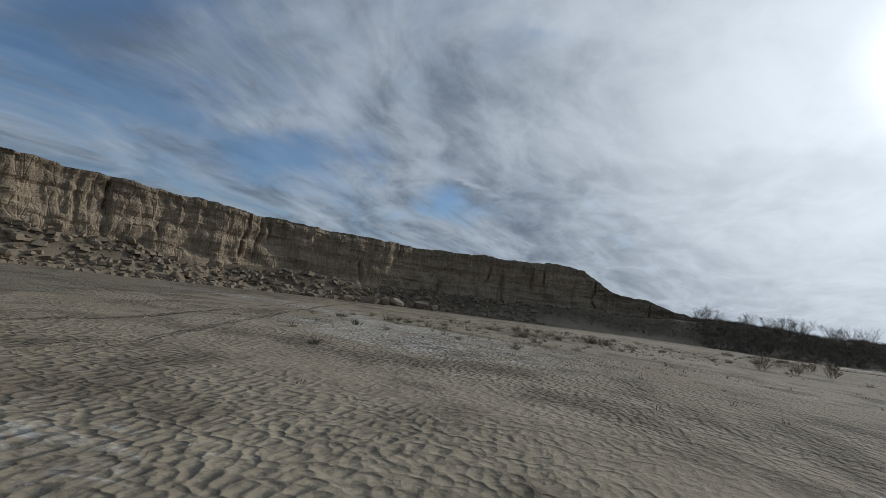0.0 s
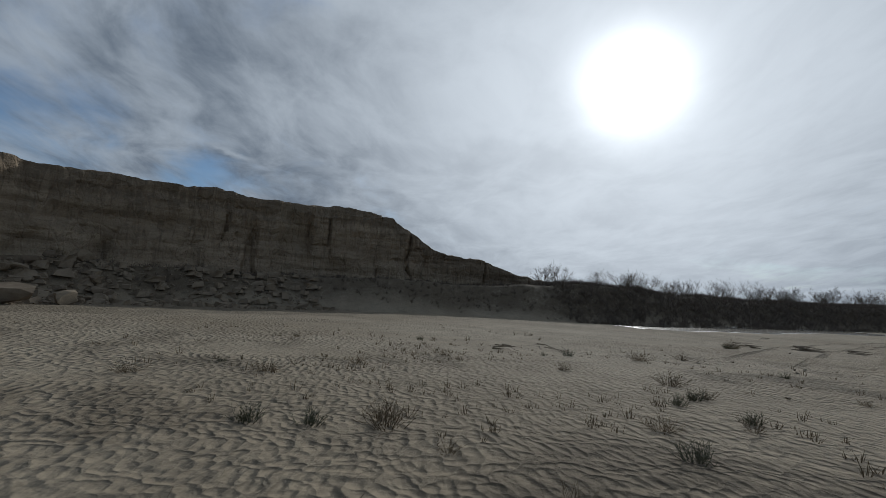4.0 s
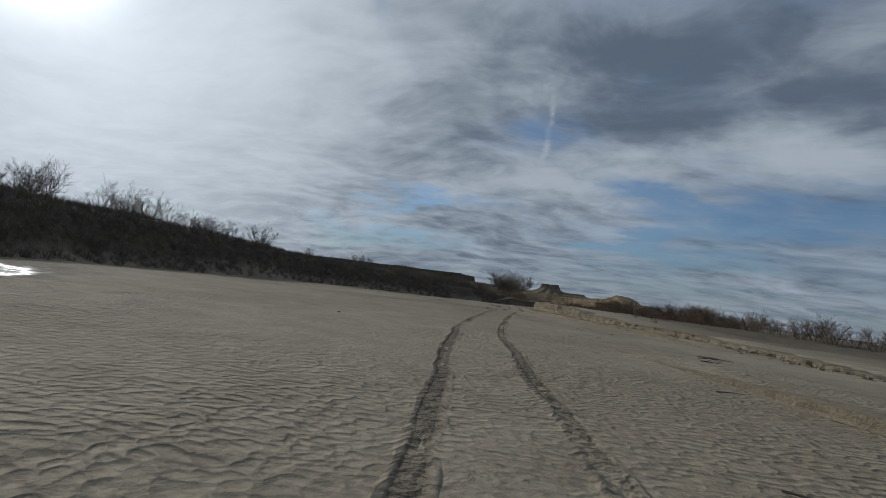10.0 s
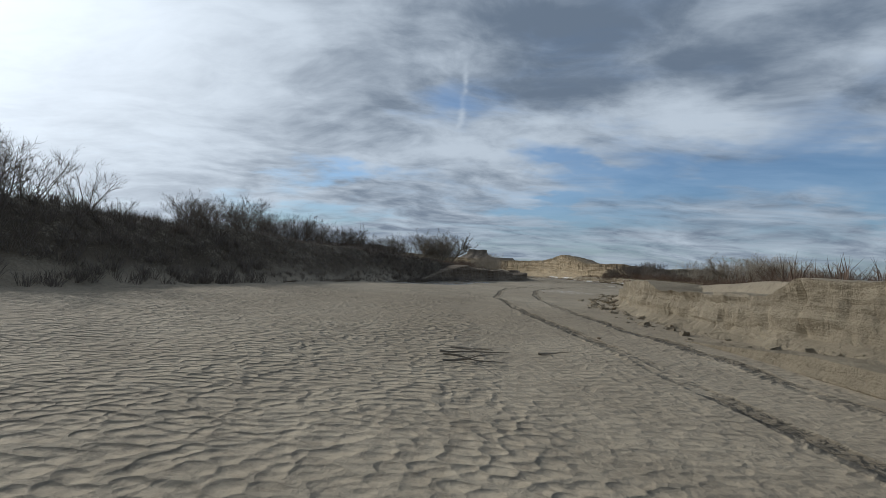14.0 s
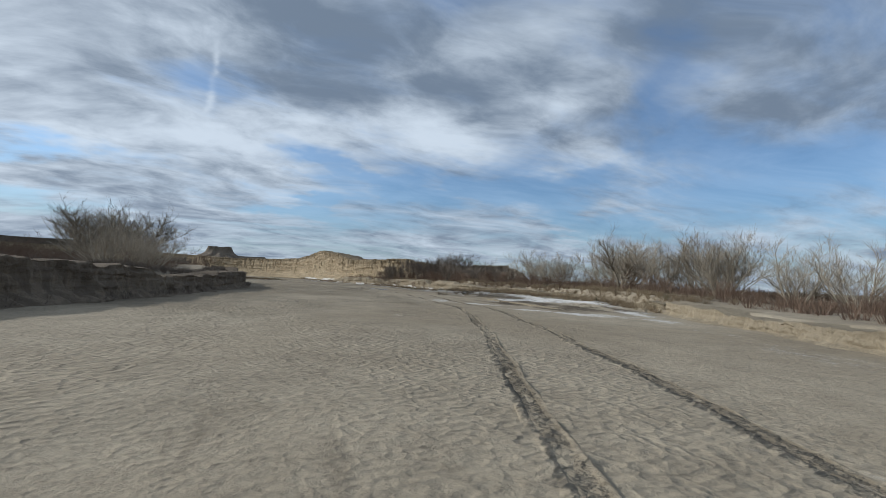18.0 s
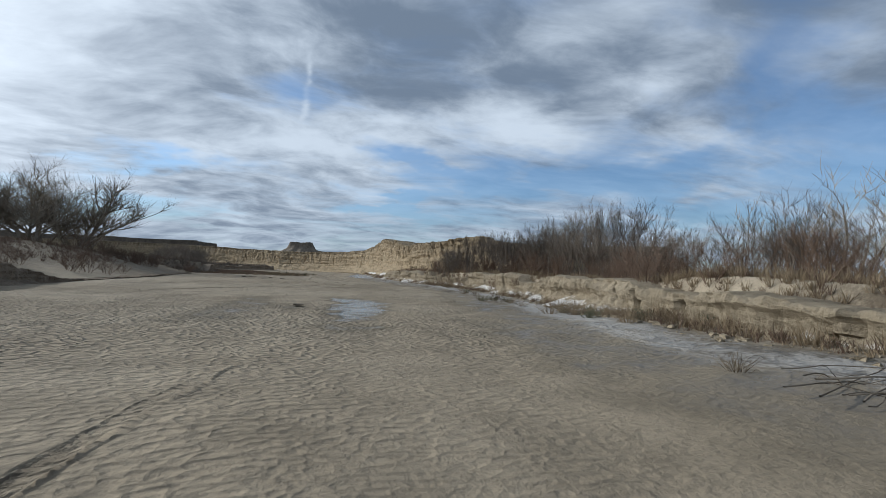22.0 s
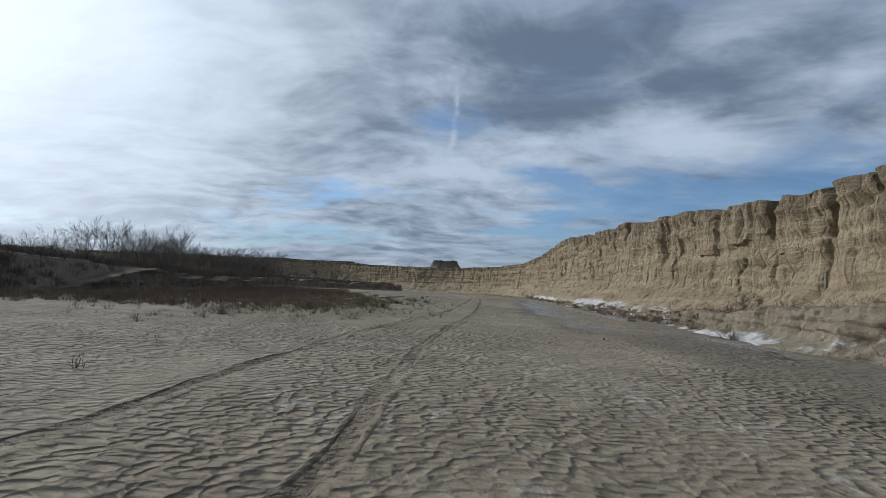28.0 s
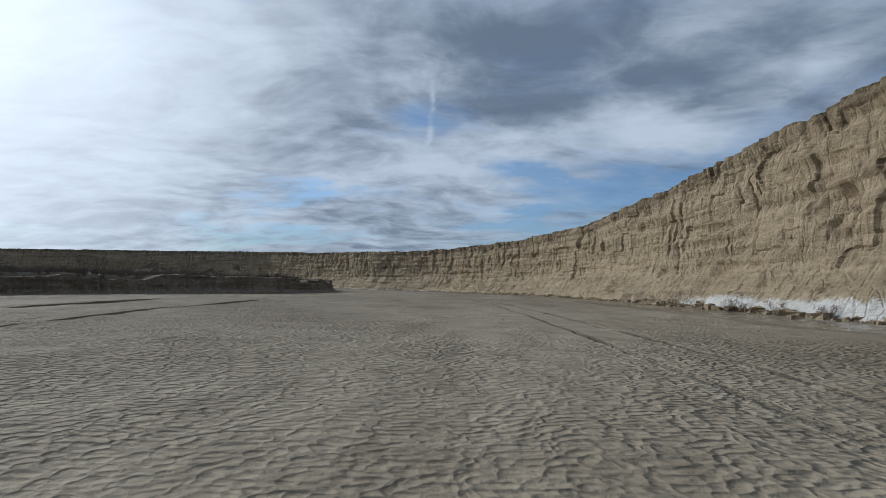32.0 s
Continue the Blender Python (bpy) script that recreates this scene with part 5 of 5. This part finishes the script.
def drift(x, y, length, turn, n=1, rad=0.035, label="grey bleached driftwood stick on sand", pile=False):
    """A stick, or a tangled pile of sticks, left by the water."""
    root = new("driftwood_pile" if n > 1 else "driftwood_stick")
    x, y = (float(v) for v in bend(x, y))
    root.matrix_basis = pose(x, y, ground_z(x, y), 0, 0, turn)
    for i in range(n):
        v, f = [], []
        a = R.gauss(0, 0.45)
        st = Vector((-length / 2 * R.uniform(0.5, 1.0), R.gauss(0, 0.14 * length * (n > 1)), rad + 0.05 * (i % 5) * (n > 1)))
        pts, rr = shoot(R, st, Vector((math.cos(a), math.sin(a), 0.03)), length * R.uniform(0.6, 1.0), rad * R.uniform(0.5, 1.1), 7, 0.11, 0.0)
        for q in pts:
            q.z = min(max(q.z, 0.02), 0.05 + 0.3 * (n > 1) * length * 0.3)
        tube_bm(v, f, pts, rr, 5)
        for k in range(2):
            j = R.randrange(2, 6)
            p2, r2 = shoot(R, pts[j], pts[j + 1] - pts[j] + Vector((R.gauss(0, 0.2), R.gauss(0, 0.2), 0.02)), length * 0.25, rr[j] * 0.6, 4, 0.2, 0)
            for q in p2:
                q.z = min(max(q.z, 0.015), 0.06 + 0.3 * (n > 1) * length * 0.3)
            tube_bm(v, f, p2, r2, 4)
        ob = new("stick", mesh_of("stick", v, f, WOOD))
        ob.parent = root
    return tagged(root, label, "driftwood", "driftwood")


PILE = "tangled pile of dark driftwood twigs on sand"
drift(-75.9, 30.5, 1.3, 40, 14, 0.02, PILE), drift(-76.4, 28.2, 0.7, 0, 9, 0.025, PILE), drift(-75.0, 31.9, 0.9, 30, 8, 0.02, PILE), drift(-83.1, 34.6, 0.6, 0, 5, 0.02, PILE), drift(-72.5, 226.3, 0.6, 0, 6, 0.04, PILE), drift(-76.6, 228.5, 1.2, 10, 9, 0.03, PILE)
drift(-79.9, 38.7, 1.3, 30, 9, 0.02, PILE)
drift(-71.2, 17.0, 1.8, -10, 4, 0.02, PILE)
drift(-70.5, 15.5, 0.8, 40, 4, 0.03, PILE)
drift(-77.2, 28.3, 1.2, 80, 7, 0.015, PILE)
drift(-60.6, 172.3, 2.6, 15, 14, 0.025, PILE)
drift(-54.0, 176.0, 1.6, 10, 8, 0.02, PILE)
drift(-51.5, 171.0, 3.4, 5, 2, 0.07, "pale fallen log on the bank top")
drift(-61.5, 165.5, 2.6, 20), drift(-59.5, 167.5, 2.0, 35), drift(-58.5, 164.0, 3.0, 28)
drift(-81.5, 137.5, 0.6, 60, 1, 0.025), drift(-80.4, 139.5, 1.0, 50, 1, 0.016)
drift(-59.7, 194.4, 1.2, 70, 3, 0.02), drift(-66.8, 191.4, 0.5, 10, 3, 0.05, PILE)
drift(-84.9, 76.2, 0.9, 10, 6, 0.02, PILE), drift(-83.2, 77.8, 1.0, 30, 7, 0.02, PILE), drift(-91.0, 79.9, 0.9, 0, 5, 0.015, PILE), drift(-88.9, 70.8, 1.2, -20, 2, 0.015)
drift(-85.0, 96.0, 1.1, 20, 6, 0.02, PILE), drift(-86.0, 101.0, 1.0, 0, 5, 0.02, PILE)
drift(-75.9, 55.2, 1.0, 20, 6, 0.02, PILE)
drift(-77.6, 229.2, 1.0, 0, 7, 0.03, PILE), drift(-74.0, 227.5, 0.7, 20, 6, 0.03, PILE), drift(-76, 262, 1.2, 10, 5, 0.02, PILE)
drift(-73.5, 301, 0.9, 60, 9, 0.012, PILE), drift(-76.5, 306, 1.0, -20, 1, 0.015), drift(-72.4, 305.3, 0.5, 0, 5, 0.02, PILE)
drift(-53.5, 361, 1.6, 70, 4, 0.02, PILE), drift(-53.8, 286, 3.2, -35, 6, 0.025, PILE), drift(-54.5, 278, 2.6, -30, 6, 0.02, PILE)
for i in range(46):
    y = R.uniform(34, 104)
    drift(np.interp(y, [30, 45, 60, 80, 104], [-73, -79, -79.5, -79.5, -82]) + R.uniform(-1.2, 4.0) - 2.0 * (R.random() < 0.35), y, R.uniform(0.3, 0.9), R.uniform(-40, 60), 1, 0.014, "short dark twig lying on sand")
for x, y, ln, tr, n in ((-63.5, 163, 3.2, 25, 3), (-61, 169, 2.4, 5, 9), (-58.6, 170.5, 2.8, 20, 5), (-62.5, 174, 2.0, -10, 10), (-59.2, 178, 2.4, 0, 7), (-57.0, 174.5, 2.0, 15, 8), (-60.5, 158.5, 2.6, 40, 4), (-56.6, 196, 1.6, 80, 9), (-57, 206, 1.5, 95, 9), (-56.5, 214, 1.8, 85, 9), (-57.5, 234, 1.8, 95, 8), (-57.6, 246, 1.6, 80, 8)):
    drift(x, y, ln, tr, n + 6, 0.012, PILE)
for i in range(55):
    k = R.random()
    run = RUN_A if k < 0.65 else RUN_B
    q = run[R.randrange(len(run) - 1)]
    x, y = (float(v) for v in bend(q[0] + R.gauss(1.0, 4.5), q[1] + R.uniform(-5, 5)))
    rock(x, y, R.uniform(0.02, 0.07), "small dark clod on sand", "clod", 0.1, "clods on the sand")


# ---- low brush too dense to count ----
def brush(name, spots, h, mat, seed, label, per=14):
    rnd = np.random.RandomState(seed)
    n = len(spots)
    z = terrain(spots[:, 0], spots[:, 1])[0]
    m = n * per
    o = np.repeat(np.column_stack([spots, z - 0.05]), per, 0)
    a, lean = rnd.rand(m) * 6.283, 0.15 + 0.75 * rnd.rand(m)
    ln = h * np.repeat(0.5 + rnd.rand(n), per) * (0.45 + 0.55 * rnd.rand(m))
    d = np.column_stack([np.cos(a) * lean, np.sin(a) * lean, np.ones(m)])
    d /= np.linalg.norm(d, axis=1)[:, None]
    o = o + np.column_stack([np.cos(a), np.sin(a), 0 * a]) * (0.25 * h * rnd.rand(m))[:, None]
    mid = o + d * (ln * 0.55)[:, None] + rnd.randn(m, 3) * 0.05 * h
    tip = o + d * ln[:, None] + rnd.randn(m, 3) * 0.10 * h
    w = np.column_stack([-np.sin(a), np.cos(a), 0 * a]) * (0.012 * h + 0.004)
    u = np.column_stack([np.cos(a), np.sin(a), 0 * a]) * (0.012 * h + 0.004)
    V = np.stack([o - w, o + w, o + u, mid - w * 0.8, mid + w * 0.8, mid + u * 0.8, tip], 1).reshape(-1, 3)
    b = (np.arange(m) * 7)[:, None]
    q4 = np.concatenate([b + np.array([0, 1, 4, 3]), b + np.array([1, 2, 5, 4]), b + np.array([2, 0, 3, 5])])
    q3 = np.concatenate([b + np.array([3, 4, 6]), b + np.array([4, 5, 6]), b + np.array([5, 3, 6])])
    me = bpy.data.meshes.new(name)
    me.from_pydata(V.tolist(), [], q4.tolist() + q3.tolist())
    me.materials.append(mat)
    return tagged(new(name, me), label, "brush", kind="stuff")


brush("slope_brush", strip_spots(LEFT[8:16], 8500, -0.2, 8.0, 1), 0.6, TWIG, 2, "dark low brush covering a bank slope")
brush("cliff_end_brush", strip_spots(LEFT[5:9], 1100, 0.6, 8.0, 3), 0.4, TWIG, 4, "dark low brush on a hill slope")
brush("west_brush", np.vstack([strip_spots(LEFT[17:22], 1600, 6.5, 26.0, 5), strip_spots(LEFT[24:32], 3200, 1.5, 26.0, 51), strip_spots(LEFT[21:25], 1300, 7.0, 24.0, 151)]), 0.65, TWIG_RED, 6, "reddish low brush on a flat")
brush("east_brush", strip_spots(RIGHT[6:17], 4200, -26.0, -4.0, 7), 0.9, TWIG_RED, 8, "brown low brush behind a bank")
brush("foot_brush", strip_spots(RIGHT[11:18], 3400, -2.6, 0.7, 9), 0.45, DRY, 10, "dry weeds at the foot of a bank")
brush("bank_west_brush", strip_spots(LEFT[24:32], 3000, 0.6, 7.0, 21), 0.8, TWIG, 22, "dark low brush on a low bank")
brush("flat_litter", strip_spots(LEFT[24:27], 4200, -16.0, 0.0, 11), 0.3, DRY, 12, "low dry weeds scattered on sand", 9)
rr = np.random.RandomState(44)
brush("track_litter", np.column_stack(bend(rr.normal(-75.5, 2.8, 1500), rr.normal(263, 6.5, 1500))), 0.3, DRY, 45, "dry dead weeds beside a wheel track", 9)
brush("far_west_brush", strip_spots(LEFT[20:32], 4500, 12.0, 80.0, 46), 1.1, TWIG_RED, 47, "reddish brush on a distant flat", 10)
brush("bank_twigs", strip_spots(LEFT[16:22], 2600, -0.5, 3.4, 52), 0.45, TWIG, 53, "dark twigs on a cut bank")
brush("bank_end_brush", strip_spots(LEFT[15:18], 1500, -0.2, 7.0, 54), 0.35, TWIG, 55, "dark low brush covering a bank slope")
brush("bank_roots", strip_spots(RIGHT[12:18], 1800, -2.2, 0.9, 19), 0.34, TWIG_RED, 20, "tangled brown roots and twigs on a slumped bank")
brush("bench_brush", strip_spots(CL_R[3:8], 1100, 0.6, 5.0, 56), 0.6, TWIG_RED, 57, "brown brush on a bench under a cliff")
brush("low_brush", strip_spots(LEFT[25:28], 1800, -14.0, 1.0, 58), 0.4, TWIG_RED, 59, "brown dead brush scattered on a flat")
for x, y, sc in ((-53, 377, 0.75), (-52.2, 366, 0.7), (-52.6, 367.5, 0.5), (-52.5, 358, 0.5), (-52.3, 372, 0.55), (-51.8, 350, 0.45), (-53.6, 330, 0.35), (-54.6, 300, 0.4)):
    put_at(R.choice(KINDS["red" if sc < 0.6 else "pale"]), x, y, sc, R.uniform(0, 360))
brush("flat_brush", strip_spots(LEFT[24:27], 1500, -11.0, 1.0, 41), 0.5, TWIG_RED, 42, "brown dead brush scattered on a flat")
spots = np.column_stack([np.random.RandomState(5).normal(-59, 8, 2600), np.random.RandomState(6).normal(13, 5.5, 2600)])
spots = spots[(fbm(spots[:, 0] / 2.2, spots[:, 1] / 2.2, 0, 3, 71) > 0.0) & (spots[:, 1] < 30)]
brush("sand_litter", spots, 0.16, DRY, 17, "low brown weed litter matted on sand", 8)
brush("rim_grass", strip_spots(CL_R[2:12], 420, -3.0, -0.9, 13), 0.35, DRY, 14, "dry grass on a cliff rim", 9)
brush("south_rim_grass", strip_spots(CL_S[1:8], 260, 0.9, 3.0, 15), 0.4, SAGE, 16, "low shrubs on a cliff rim", 9)
for x, y in ((-49.2, 281), (-47.5, 300), (-47, 318), (-46.8, 342), (-46.8, 356)):
    put_at(WEEDS[3], x + 1.4, y, 1.8, R.uniform(0, 360), 0.0)
post = tagged(new("fence_post", mesh_of("fence_post", [], [], WOOD)), "weathered wooden post on a cliff rim", "post")
v, f = [], []
tube_bm(v, f, [Vector((0, 0, -0.3)), Vector((0.01, 0, 0.4)), Vector((0.0, 0.01, 1.0)), Vector((0, 0, 1.02))], [0.08, 0.075, 0.07, 0.01], 8)
post.data = mesh_of("fence_post", v, f, WOOD)
px, py = (float(v) for v in bend(-48.6, 257))
post.matrix_basis = pose(px, py, ground_z(px + 2.1, py), 2, 3, 0)
for ob in WEEDS:
    bpy.data.objects.remove(ob)
for group in KINDS.values():
    for ob in group:
        for o in (*ob.children_recursive, ob):
            bpy.data.objects.remove(o)
